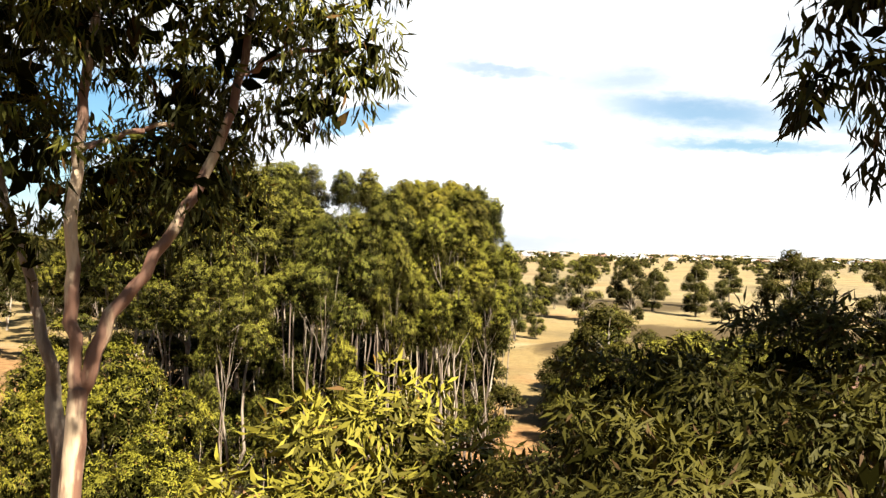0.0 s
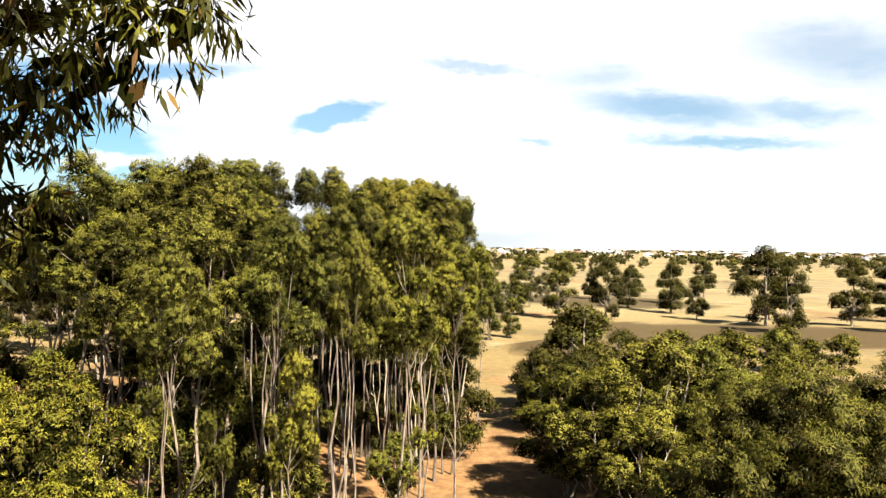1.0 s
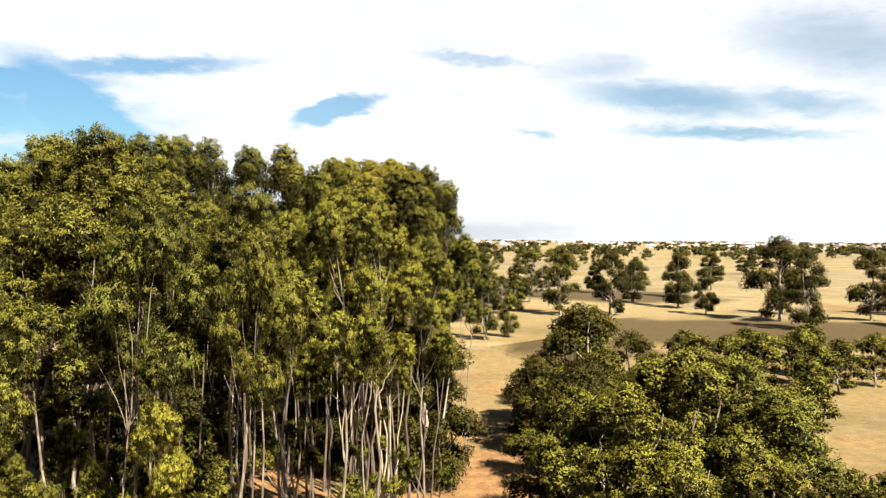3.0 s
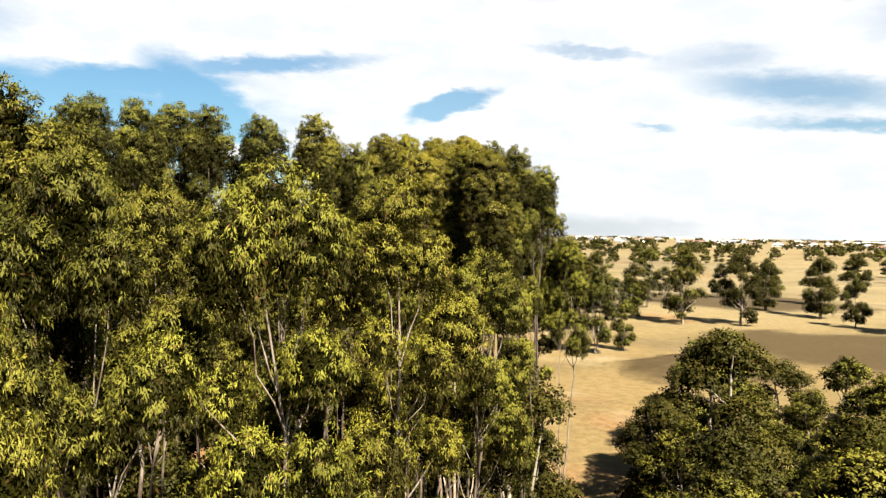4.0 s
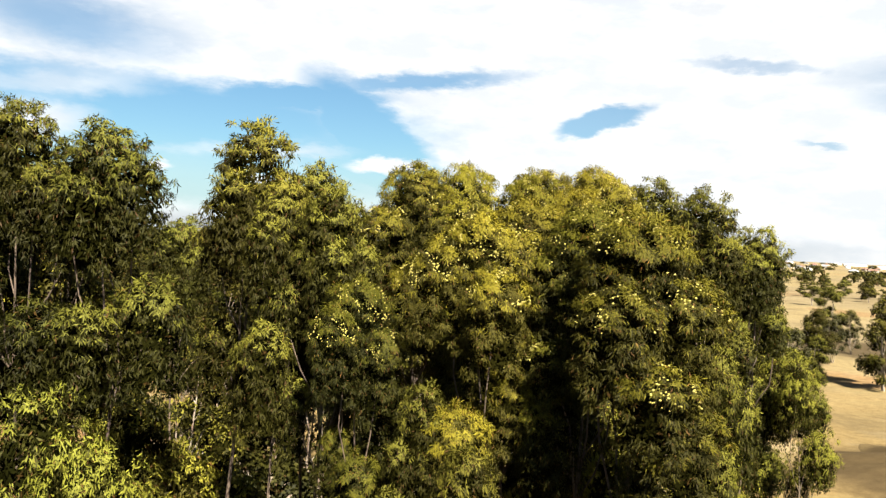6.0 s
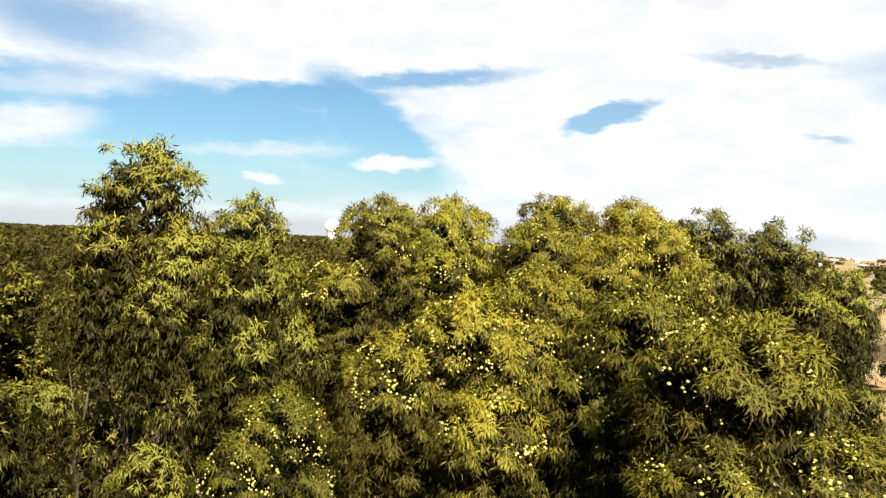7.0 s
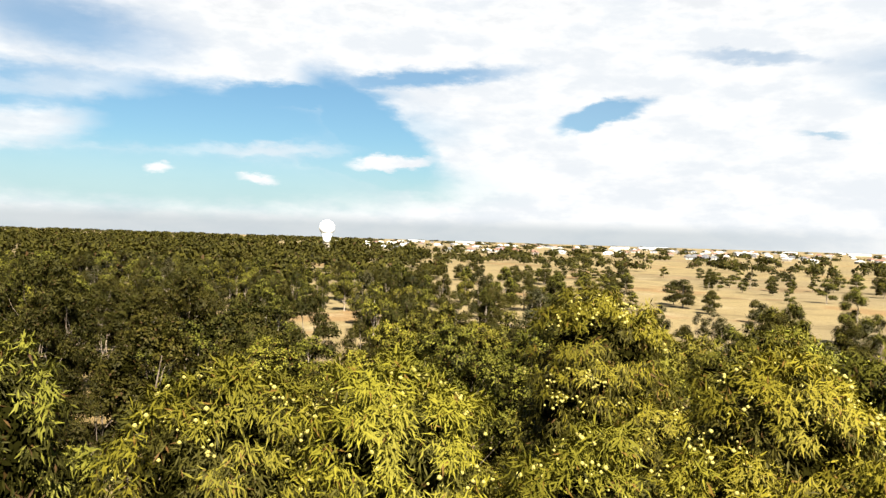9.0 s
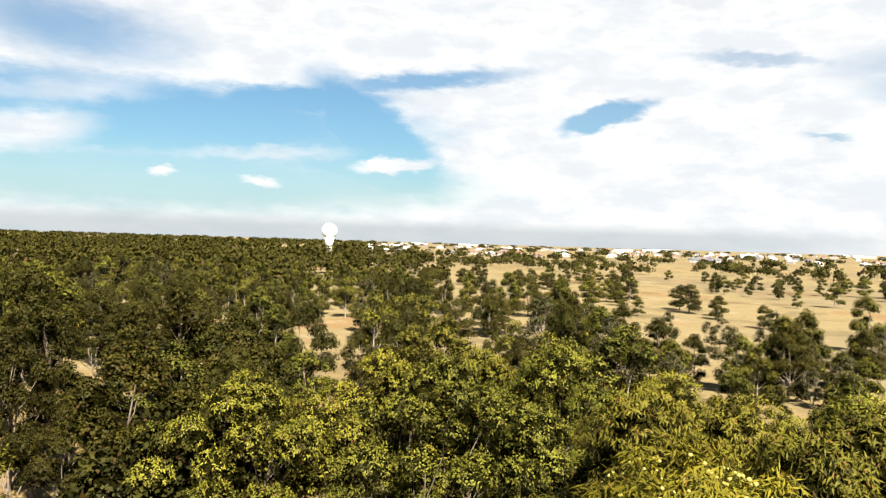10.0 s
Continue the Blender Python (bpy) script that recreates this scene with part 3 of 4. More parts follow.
FAR = [make_gum(700 + k, 10.0, 3.8, 1.4, 10, 1, 0.23, 0.15, 0.50, 0.2, (LEAF_DARK, LEAF_OLIVE, LEAF_DARK, LEAF_DULL)[k], BARK, 0.4, separate=False, lobe=0.46, apart=0.46, tall=0.85, skirt=0.3, soft=0.85, loose=0.6) for k in range(4)]
NEAR_BUSH = make_gum(680, 12.2, 2.4, 5.5, 26, 3, 0.075, 0.014, 0.68, 0.10, LEAF_DULL, BARK, 0.7, separate=False, lobe=0.34, apart=0.66, tall=1.1, skirt=0.9)
YELLOW_BUSH = make_gum(690, 10.3, 2.3, 4.6, 24, 3, 0.11, 0.034, 0.62, 0.09, LEAF_YELLOW, BARK, 0.5, separate=False, lobe=0.33, apart=0.68, skirt=0.7)
CYPRESS = make_gum(695, 4.2, 1.25, 0.6, 18, 1, 0.17, 0.065, 0.7, 0.07, LEAF_OLIVE, BARK, 0.2, separate=False, lobe=0.38, tall=1.05, skirt=0.5, soft=0.8)

G_WOOD = "tall gums of the wood"
L_TALL = "tall slender gum with pale bark and drooping yellow-green leaves"
L_FLOWER = "tall gum with drooping leaves and cream blossom on top"


def grove():
    # trees whose crowns the flight passes: x, y, top, kind, width
    near = [(-7.1, 35.3, 15.8, "h", 0.9), (-3.7, 24.9, 14.5, "h", 0.75), (-0.5, 29.6, 14.95, "h", 0.75), (-2.7, 28.8, 15.0, "h", 0.8), (-0.1, 35.2, 15.05, "h", 0.85), (1.5, 36.9, 13.7, "h", 0.75), (-1.6, 25.8, 13.8, "h", 0.55), (-6.5, 23.0, 13.5, "h", 0.75),
            (-10.6, 45.9, 18.4, "h", 1.0), (-9.2, 45.7, 18.2, "h", 0.95), (-7.2, 45.4, 17.85, "h", 1.0), (-6.1, 47.5, 18.15, "h", 1.0), (-6.1, 49.6, 17.7, "h", 0.9), (-10.3, 43.0, 18.0, "h", 1.0),
            (-4.0, 49.4, 17.7, "f", 1.0), (-3.2, 49.8, 17.7, "f", 1.0), (-2.6, 53.1, 17.95, "f", 1.05), (-1.1, 50.8, 17.8, "f", 1.0), (-2.0, 49.6, 17.5, "f", 0.9), (-0.2, 52.4, 17.75, "h", 0.95), (0.75, 52.8, 17.6, "h", 0.95), (1.8, 54.5, 16.95, "h", 0.9), (2.8, 57.2, 13.9, "h", 0.65),
            (-1.4, 47.3, 17.0, "f", 0.95), (-0.4, 46.9, 16.9, "f", 1.0), (0.25, 46.1, 16.74, "f", 1.2), (-1.9, 46.8, 16.76, "f", 1.0), (-1.15, 49.5, 17.3, "f", 0.85), (-0.63, 49.7, 17.45, "f", 0.85), (-5.1, 49.0, 16.8, "f", 0.8), (-5.5, 47.4, 17.1, "d", 0.8), (1.2, 47.5, 15.1, "h", 0.65), (-3.7, 46.7, 15.75, "f", 0.9), (-4.5, 47.3, 17.1, "d", 0.8), (-4.8, 42.2, 14.7, "h", 0.75), (-1.2, 44.4, 14.1, "h", 0.7), (-4.6, 50.9, 17.2, "f", 1.0), 
             (-7.1, 53.2, 15.6, "h", 0.8), (1.4, 55.2, 16.6, "h", 0.8), (-2.4, 46.2, 14.4, "d", 0.7),
            (-3.4, 59.2, 16.3, "y", 0.95), (-1.5, 59.4, 16.8, "y", 0.95), (-0.5, 62.3, 16.9, "h", 0.9), (-2.4, 63.4, 16.5, "y", 1.0), (0.9, 61.0, 16.6, "h", 0.8), (-4.2, 72.3, 15.5, "h", 1.1), (-1.2, 70.4, 14.9, "h", 1.0), (-3.6, 60.2, 17.0, "y", 1.0), (-0.8, 60.4, 17.1, "y", 1.0), (-6.5, 56.6, 16.2, "h", 0.9), (-2.6, 57.4, 16.8, "y", 0.85), (0.7, 58.3, 16.5, "h", 0.85), (1.6, 59.8, 16.2, "h", 0.8),
            (-10.5, 41.0, 17.8, "h", 0.95), (-12.4, 43.0, 18.1, "h", 1.0), (-10.6, 48.2, 17.8, "h", 0.95), (-10.2, 51.0, 16.6, "h", 0.9), (-12.8, 48.0, 17.6, "h", 1.0), (-1.6, 41.6, 13.4, "h", 0.65), (-7.2, 39.6, 15.0, "d", 0.8), (-5.2, 30.4, 14.5, "h", 0.9), (-4.2, 33.6, 14.8, "h", 0.9), (-3.8, 38.4, 14.5, "h", 0.9), (-0.8, 48.4, 14.2, "m", 0.9), (0.7, 47.6, 12.9, "h", 0.85), (-3.3, 50.2, 13.6, "m", 0.9), (-8.4, 47.6, 13.4, "m", 0.9), (1.6, 50.4, 12.4, "h", 0.8), (-4.6, 46.0, 12.2, "d", 0.8), (-0.2, 43.0, 11.0, "h", 0.7)]
    for k, (x, y, top, kind, wide) in enumerate(near):
        pool = FAN if kind == "m" else FLOWER if kind == "f" else GOLDEN if kind == "y" else HIGH_DULL if 38.0 < y < 54.0 and x < -5.3 or kind == "d" else HIGH if 43.0 < y < 57.0 else HERO[3:] if x < -1.5 and y < 36.0 else HERO[:3]
        plant(pool[k % len(pool)], "gum_tree", L_FLOWER if kind == "f" else L_TALL, x, y, top, k * 67, wide, G_WOOD)
    far = [(-10.7, 37.4), (-13.2, 39.8), (-15.5, 43.0), (-16.0, 47.5),
           (-18.6, 44.8), (-19.4, 49.0), (-15.2, 52.4), (-21.6, 47.0), (-18.0, 54.0), (-22.4, 52.5),
           (-25.5, 50.5), (-13.4, 35.4), (-16.4, 37.6), (-9.4, 32.8)]
    for k, (x, y) in enumerate(far):
        top = 18.2 - 0.20 * max(0.0, -x - 13) + rng_place.uniform(-0.7, 0.3)
        if x > -3:
            top = 13.6
        if y < 36.5:
            top = 14.6 + 0.12 * min(0.0, y - 33) + rng_place.uniform(-0.4, 0.4)
        plant(TALL[k % 4], "gum_tree", L_TALL, x + rng_place.uniform(-0.5, 0.5), y + rng_place.uniform(-0.5, 0.5), top, k * 83, rng_place.uniform(1.0, 1.25), G_WOOD)


grove()


BUSHES_EXTRA = [(8.6, 58.0, 5.6), (11.6, 44.6, 6.2), (7.9, 67.9, 4.8), (10.4, 65.6, 4.2), (18.0, 73.2, 4.6), (18.3, 67.7, 4.2), (13.9, 63.9, 4.4), (11.7, 59.7, 4.0), (14.1, 57.7, 4.4), (17.0, 60.2, 4.6), (18.3, 62.1, 7.4), (15.7, 56.0, 6.6), (16.1, 51.0, 6.4)]


def understorey():
    spots = [(-8.2, 39.6, 6.2, 1), (-10.0, 34.4, 6.6, 1),
             (-17.5, 33.5, 7.0, 1), (-23.0, 42.5, 8.0, 1), (-1.4, 39.4, 4.4, 1), (-5.2, 31.0, 6.0, 1)]
    for k, (x, y, top, kind) in enumerate(spots):
        plant(SAPLING[kind], "gum_sapling", "young bushy gum with yellow-green leaves on bare soil", x, y, top, k * 51, 1.0, "saplings before the wood")
    for k, (x, y, top) in enumerate([(-3.3, 24.4, 10.4), (-6.2, 26.6, 9.4), (-9.8, 30.0, 9.6)]):
        plant(HERO[k % 3], "gum_sapling", "slim young gum with a small leafy crown", x, y, top, k * 115, 0.6, "saplings before the wood")
    # added to fill the wood; dark leaves give its shaded inside by colour
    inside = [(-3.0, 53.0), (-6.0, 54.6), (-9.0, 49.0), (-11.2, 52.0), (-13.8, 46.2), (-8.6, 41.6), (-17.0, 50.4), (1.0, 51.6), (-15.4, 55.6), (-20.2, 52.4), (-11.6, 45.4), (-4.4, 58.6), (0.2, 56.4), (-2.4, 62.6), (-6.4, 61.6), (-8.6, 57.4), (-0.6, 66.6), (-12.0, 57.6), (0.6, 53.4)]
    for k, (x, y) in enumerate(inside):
        plant(DARK[k % 3], "understorey_tree", "low tree filling the wood, its inner shade put into dark leaves", x, y, 6.4 + 0.8 * (k % 4), k * 73, 0.95, "low trees in the wood")
    for k, (x, y, top) in enumerate([(-9.3, 21.8, 10.3), (-12.4, 23.6, 9.8), (-7.4, 19.4, 8.4), (-14.6, 28.0, 8.6)]):
        plant(YELLOW_BUSH, "bushy_tree", "bushy young gum with golden-green foliage", x, y, top, k * 95, 1.0, "bushes beside the wood")
    for k, (x, y, top) in enumerate([(30.1, 87.0, 5.2), (29.0, 79.8, 5.6), (34.5, 85.5, 5.2), (22.4, 58.8, 4.6), (30.5, 73.5, 4.4), (23.9, 86.0, 5.0), (26.5, 64.0, 4.8), (27.0, 83.0, 5.0), (33.0, 78.0, 4.8), (37.5, 90.0, 5.4), (19.5, 52.0, 4.4), (25.5, 74.5, 4.6), (36.0, 80.5, 5.0), (41.0, 84.0, 5.2)]):
        plant(CYPRESS, "conical_shrub", "dark-green rounded conical shrub on dry grass", x, y, top, k * 60, 1.25, "shrubs in the clearing", category="shrub")
    bushes = BUSHES_EXTRA + [(9.1, 39.6, 8.0), (11.8, 41.4, 9.2), (7.6, 44.0, 7.2), (12.6, 44.6, 8.2), (10.7, 63.0, 9.2), (12.3, 71.0, 8.4), (9.2, 51.5, 6.8), (15.0, 40.0, 7.8),
              (7.4, 60.5, 6.0), (14.6, 43.4, 8.6), (10.2, 36.0, 6.4), (13.4, 36.8, 6.2), (15.5, 29.0, 8.6), (19.2, 34.0, 8.2), (13.2, 24.6, 8.2), (12.5, 74.0, 7.7), (16.8, 75.5, 6.0)]
    for k, (x, y, top) in enumerate(bushes):
        plant((BUSH if y < 47 else (OLIVE[0], DARK[1]))[k % 2], "bushy_tree", "dense bushy tree with olive-green foliage", x, y, top, k * 77, 1.2, "bushes beside the wood")


understorey()
plant(NEAR_BUSH, "gum_tree", "bushy gum with fine yellow-green drooping leaves", 7.3, 13.4, 11.8, 20, 1.1)
plant(NEAR_BUSH, "gum_tree", "bushy gum with fine yellow-green drooping leaves", 10.4, 15.4, 11.8, 140, 1.1)


CLEARING = [(-17.1, 154.6, 9), (-11.9, 140.5, 8), (-10.1, 147.8, 8), (-12.0, 131.4, 7), (-8.5, 165.9, 7), (-6.1, 204.6, 7), (-2.5, 159.9, 8), (-0.6, 147.9, 8), (2.1, 176.9, 10), (3.4, 158.2, 10),
            (6.2, 168.3, 7), (-2.9, 134.9, 7), (1.5, 139.2, 5), (5.9, 154.7, 5), (13.0, 168.2, 9), (9.2, 151.7, 7), (12.1, 156.1, 6), (-22.4, 168.6, 10), (-35.7, 187.9, 10), (-28.7, 178.5, 9)]


def paddock_trees():
    for k, (x, y, top) in enumerate(CLEARING):
        plant((GREY[0], OLIVE[1], OLIVE[0], GREY[0], DARK[0])[k % 5], "paddock_tree", ("sparse grey-green", "bushy olive-green", "bushy olive-green", "sparse grey-green", "broad dark-green")[k % 5] + " tree beside the dry clearing", x, y, top, k * 57, 0.95, "trees in the paddock", lie(x, y))
    for k, (x, y, top, wide, kind) in enumerate([(5.4, 116.5, 10.0, 0.75, "o"), (8.8, 120.0, 6.0, 0.7, "o"), (19.5, 151.0, 12.5, 0.8, "o"), (28.5, 152.0, 11.5, 0.9, "d"), (45.0, 169.0, 11.0, 0.9, "d"),
                                                  (46.3, 155.0, 8.0, 0.8, "d"), (55.5, 144.5, 14.5, 1.0, "d"), (54.5, 131.0, 12.5, 0.8, "d"), (71.8, 146.7, 12.5, 0.8, "d"), (77.0, 133.0, 13.0, 1.0, "d"),
                                                  (16.0, 175.0, 8.0, 0.8, "g"), (35.0, 210.0, 8.0, 0.9, "d"), (48.0, 224.0, 9.0, 0.9, "d"), (-12.0, 121.0, 12.0, 1.0, "o"), (-8.5, 128.0, 9.0, 0.9, "g"),
                                                  (-3.5, 160.0, 9.0, 1.0, "g"), (3.0, 164.0, 10.5, 0.9, "o"), (6.0, 170.0, 11.0, 0.8, "o"), (12.0, 168.0, 7.0, 0.9, "o"), (20.5, 190.0, 7.5, 0.9, "g"),
                                                  (-20.0, 165.0, 9.0, 1.0, "g"), (-14.0, 172.0, 8.5, 1.0, "d"), (-26.0, 140.0, 9.0, 1.0, "g"),
                                                  (-22.0, 167.8, 10.0, 0.9, "o"), (-22.1, 192.0, 9.0, 0.9, "d"), (-13.8, 185.6, 8.5, 0.8, "g"), (-30.1, 186.8, 10.0, 1.0, "d"), (-7.4, 182.7, 7.5, 0.9, "g"),
                                                  (7.5, 174.2, 7.0, 0.9, "d"), (19.6, 218.4, 11.0, 0.9, "o"), (-1.0, 158.0, 6.0, 0.9, "d"), (9.6, 161.0, 6.5, 0.9, "o"), (-16.0, 150.0, 8.5, 0.9, "o"), (-20.0, 128.0, 9.5, 1.0, "o"),
                                                  (38.3, 180.0, 9.0, 1.0, "d"), (53.0, 200.0, 9.5, 1.0, "o"), (68.0, 224.0, 10.5, 1.0, "d"), (85.0, 160.0, 11.0, 1.0, "d"), (98.0, 176.0, 11.0, 1.0, "d"), (62.0, 160.0, 9.0, 0.9, "d")]):
        made = {"o": OLIVE[k % 2], "d": DARK[k % 3], "g": GREY[0]}[kind]
        label = {"o": "slim olive-green tree in the dry paddock", "d": "broad dark-green tree in the dry paddock", "g": "sparse grey-green tree in the dry paddock"}[kind]
        plant(made, "paddock_tree", label, x, y, top, k * 49, wide, "trees in the paddock", lie(x, y))


paddock_trees()


def far_paddock_trees():
    rng = np.random.default_rng(31)
    spots = [(x, 425 + rng.normal(0, 6)) for x in np.arange(-14, 80, 8.5)] + [(x, 500 + rng.normal(0, 8)) for x in np.arange(-60, 150, 19)]
    spots += [(-16.6, 289), (-8.8, 285), (2.5, 258), (-28.5, 269), (11.1, 384), (42.6, 457), (-20, 300), (14, 330), (102, 294), (-40, 260)]
    spots += [(rng.uniform(-0.22, 0.62) * y, y) for y in rng.uniform(200, 520, 36)]
    spots += [(-2.0 + d * math.sin(radians(a)), 48.0 + d * math.cos(radians(a))) for a, d in zip(rng.uniform(-23, -7, 60), rng.uniform(150, 420, 60))]
    for k, (x, y) in enumerate(spots):
        plant(FAR[k % 4], "paddock_tree", "small dark tree far off in the dry paddock", x, y, rng.uniform(4.5, 9.0), rng.uniform(0, 360), rng.uniform(0.95, 1.3), "far trees in the paddock", lie(x, y))


far_paddock_trees()


# ---- the lower wood beyond the tall gums ----
def in_wood(x, y):
    """Where the lower wood is closed: left of a line that runs off from the tall gums."""
    edge = -1 - 0.18 * (y - 60) if y < 160 else -19 - 0.30 * (y - 160)
    near = 64 if x < -2 - 0.70 * (y - 48) else 84
    if x > edge or y < near:
        return False
    # clearings, long in the line of the slope: centre, half width, length
    for cx, cy, r, long in ((-91, 212, 6, 74), (-68, 228, 6, 78), (-50, 236, 6, 80), (-45, 97, 5, 8), (-24, 109, 5, 10), (-60, 130, 5, 14), (-38, 122, 4, 12)):
        d = math.hypot(cx + 2, cy - 48)
        ux, uy = (cx + 2) / d, (cy - 48) / d
        along = min(max((x - cx) * ux + (y - cy) * uy, -long), 0.0)
        if math.hypot(x - cx - along * ux, y - cy - along * uy) < r:
            return False
    return True


L_LOW = ("rounded gum of the lower wood with yellow-green leaves", "dark-green tree of the lower wood")


def lower_wood():
    # the open row behind the tall gums
    for k, (x, y, top) in enumerate([(-17.5, 71.0, 14.6), (-14.4, 74.6, 15.0), (-11.2, 73.2, 15.3), (-8.2, 76.4, 15.4), (-20.8, 75.4, 13.8), (-5.2, 73.0, 13.0), (-12.6, 80.4, 14.6), (-24.0, 79.6, 13.8), (-2.2, 78.0, 11.5), (-27.5, 74.0, 12.6)]):
        plant(ROW[2 if x < -20.5 else (0, 0, 1, 0, 1)[k % 5]], "wood_tree", L_LOW[1 if x < -20.5 else 0], x, y, top, k * 71, 0.95, "trees of the lower wood")
    taken, count = [], 0
    for k, (x, y, top) in enumerate([(-46.8, 89.0, 16.5), (-51.5, 91.5, 16.2), (-43.0, 86.0, 15.2), (-56.0, 87.0, 15.4), (-39.6, 81.0, 13.6), (-60.0, 94.0, 15.8), (-34.5, 74.0, 12.6), (-38.0, 68.0, 12.8), (-44.0, 77.5, 14.0)]):
        plant(TALL_DARK, "wood_tree", "tall dark-green gum with pale trunks", x, y, top, k * 71, 0.9, "trees of the lower wood", lie(x, y))
        taken.append((x, y))
    for y0 in np.arange(64, 262, 1.0):
        for _ in range(10):
            x, y = rng_place.uniform(-30 - (y0 - 40) * 1.15, 4), y0 + rng_place.uniform(-0.5, 0.5)
            gap = (7.8 if y < 110 else 7.0 if y < 150 else 6.6) * rng_place.uniform(0.8, 1.35)
            if count > 430 or not in_wood(x, y) or any(abs(x - a) < gap and math.hypot(x - a, y - b) < gap for a, b in taken):
                continue
            taken.append((x, y))
            count += 1
            pick = rng_place.uniform()
            left = x < -2 - 0.62 * (y - 48)
            if y < 118:
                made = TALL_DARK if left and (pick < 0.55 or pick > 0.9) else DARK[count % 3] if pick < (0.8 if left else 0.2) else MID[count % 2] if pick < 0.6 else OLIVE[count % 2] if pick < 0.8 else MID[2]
                top = rng_place.uniform(8.5, 14.0) if not left else rng_place.uniform(11.0, 15.5)
                wide = rng_place.uniform(0.95, 1.35) if made not in DARK else rng_place.uniform(0.8, 1.1)
            else:
                made = FAR[count % 4] if pick < 0.62 else OLIVE[count % 2] if pick < 0.80 else DARK[count % 3] if pick < 0.92 else GREY[0]
                top, wide = rng_place.uniform(6.0, 12.0), rng_place.uniform(0.6, 0.95)
            plant(made, "wood_tree", L_LOW[0 if made in MID else 1], x, y, top, rng_place.uniform(0, 360), wide, "trees of the lower wood", lie(x, y))


lower_wood()


# ---- far country ----
def far_woods():
    """Belts of trees out to the skyline, too many to count."""
    rng = np.random.default_rng(5)
    clumps = []

    def put(x, y, r, h):
        clumps.append((x, y, lie(x, y) + h * 0.55, r, h * 0.55))

    for _ in range(560):                                  # closed wood on the left
        y = rng.uniform(240, 900)
        x = rng.uniform(-1.15, -0.36) * (y - 30)
        if rng.uniform() < 0.72 - 0.3 * (x / y > -0.5):
            put(x, y, rng.uniform(4, 7), rng.uniform(7, 11))
    for _ in range(160):                                  # scattered over the paddocks
        y = rng.uniform(520, 900)
        x = rng.uniform(-0.40, 0.75) * y
        put(x, y, rng.uniform(2.5, 4.5), rng.uniform(5, 8))
    for y0, spread, n in ((640, 20, 90), (980, 30, 120), (1500, 60, 160), (2300, 120, 190), (3400, 250, 190)):
        for _ in range(n):                                # lines along the field edges
            x = rng.uniform(-1.25, 0.75) * y0
            put(x, y0 + rng.normal(0, spread), rng.uniform(4, 8) * (y0 / 700) ** 0.4, rng.uniform(4, 8) * (700 / y0) ** 0.3)
    for _ in range(260):                                  # wooded rise on the far left
        y = rng.uniform(900, 2800)
        put(rng.uniform(-1.3, -0.47) * y, y, rng.uniform(8, 18), rng.uniform(6, 9))
    near = [c for c in clumps if c[1] < 700]
    away = [c for c in clumps if c[1] >= 700]
    near_leaves = leaves(rng, near, 0.6, 1.5, 1.0, 0.4, 0.4, core=1.2)
    away_leaves = leaves(rng, away, 0.6, 3.2, 2.4, 0.3, 0.3, core=1.0)
    v = np.concatenate([near_leaves[0], away_leaves[0]])
    made = (v, np.arange(len(v)).reshape(-1, 4), np.concatenate([near_leaves[2], away_leaves[2]]), np.concatenate([near_leaves[3], away_leaves[3]]))
    ob = new("far_woodland", leaf_mesh("far_woodland", made, LEAF_DARK, 0.75, 0.6))
    tagged(ob, "dark-green belts of distant trees across the plain", "trees", kind="stuff")


far_woods()


def bm_mesh(name, bm, mat):
    me = bpy.data.meshes.new(name)
    bm.to_mesh(me)
    bm.free()
    me.materials.append(mat)
    return me


def part(name, me, parent, m=None, label=""):
    ob = new(name, me)
    ob.parent = parent
    if m is not None:
        ob.matrix_basis = m
    if label:
        tagged(ob, label)
    return ob


def block(sx, sy, sz, bevel=0.0):
    bm = bmesh.new()
    bmesh.ops.create_cube(bm, size=1.0)
    for v in bm.verts:
        v.co = Vector((v.co.x * sx, v.co.y * sy, (v.co.z + 0.5) * sz))
    if bevel:
        bmesh.ops.bevel(bm, geom=bm.edges[:], offset=bevel, segments=1, affect="EDGES")
    return bm


def hip_roof(sx, sy, h):
    bm = bmesh.new()
    e = 0.5
    pts = [(-sx / 2 - e, -sy / 2 - e, 0), (sx / 2 + e, -sy / 2 - e, 0), (sx / 2 + e, sy / 2 + e, 0), (-sx / 2 - e, sy / 2 + e, 0), (-sx / 2 + sy / 2, 0, h), (sx / 2 - sy / 2, 0, h)]
    low = [bm.verts.new((x, y, z - 0.25)) for x, y, z in pts[:4]]
    v = [bm.verts.new(p) for p in pts]
    for f in ((0, 1, 5, 4), (1, 2, 5), (2, 3, 4, 5), (3, 0, 4)):
        bm.faces.new([v[i] for i in f])
    for i in range(4):
        k = (i + 1) % 4
        bm.faces.new([low[i], low[k], v[k], v[i]])
    bm.faces.new(low[::-1])
    return bm


def gable_roof(sx, sy, h):
    bm = bmesh.new()
    v = [bm.verts.new(p) for p in ((-sx / 2, -sy / 2, 0), (sx / 2, -sy / 2, 0), (sx / 2, sy / 2, 0), (-sx / 2, sy / 2, 0), (-sx / 2, 0, h), (sx / 2, 0, h))]
    for f in ((0, 1, 5, 4), (1, 2, 5), (2, 3, 4, 5), (3, 0, 4), (3, 2, 1, 0)):
        bm.faces.new([v[i] for i in f])
    return bm


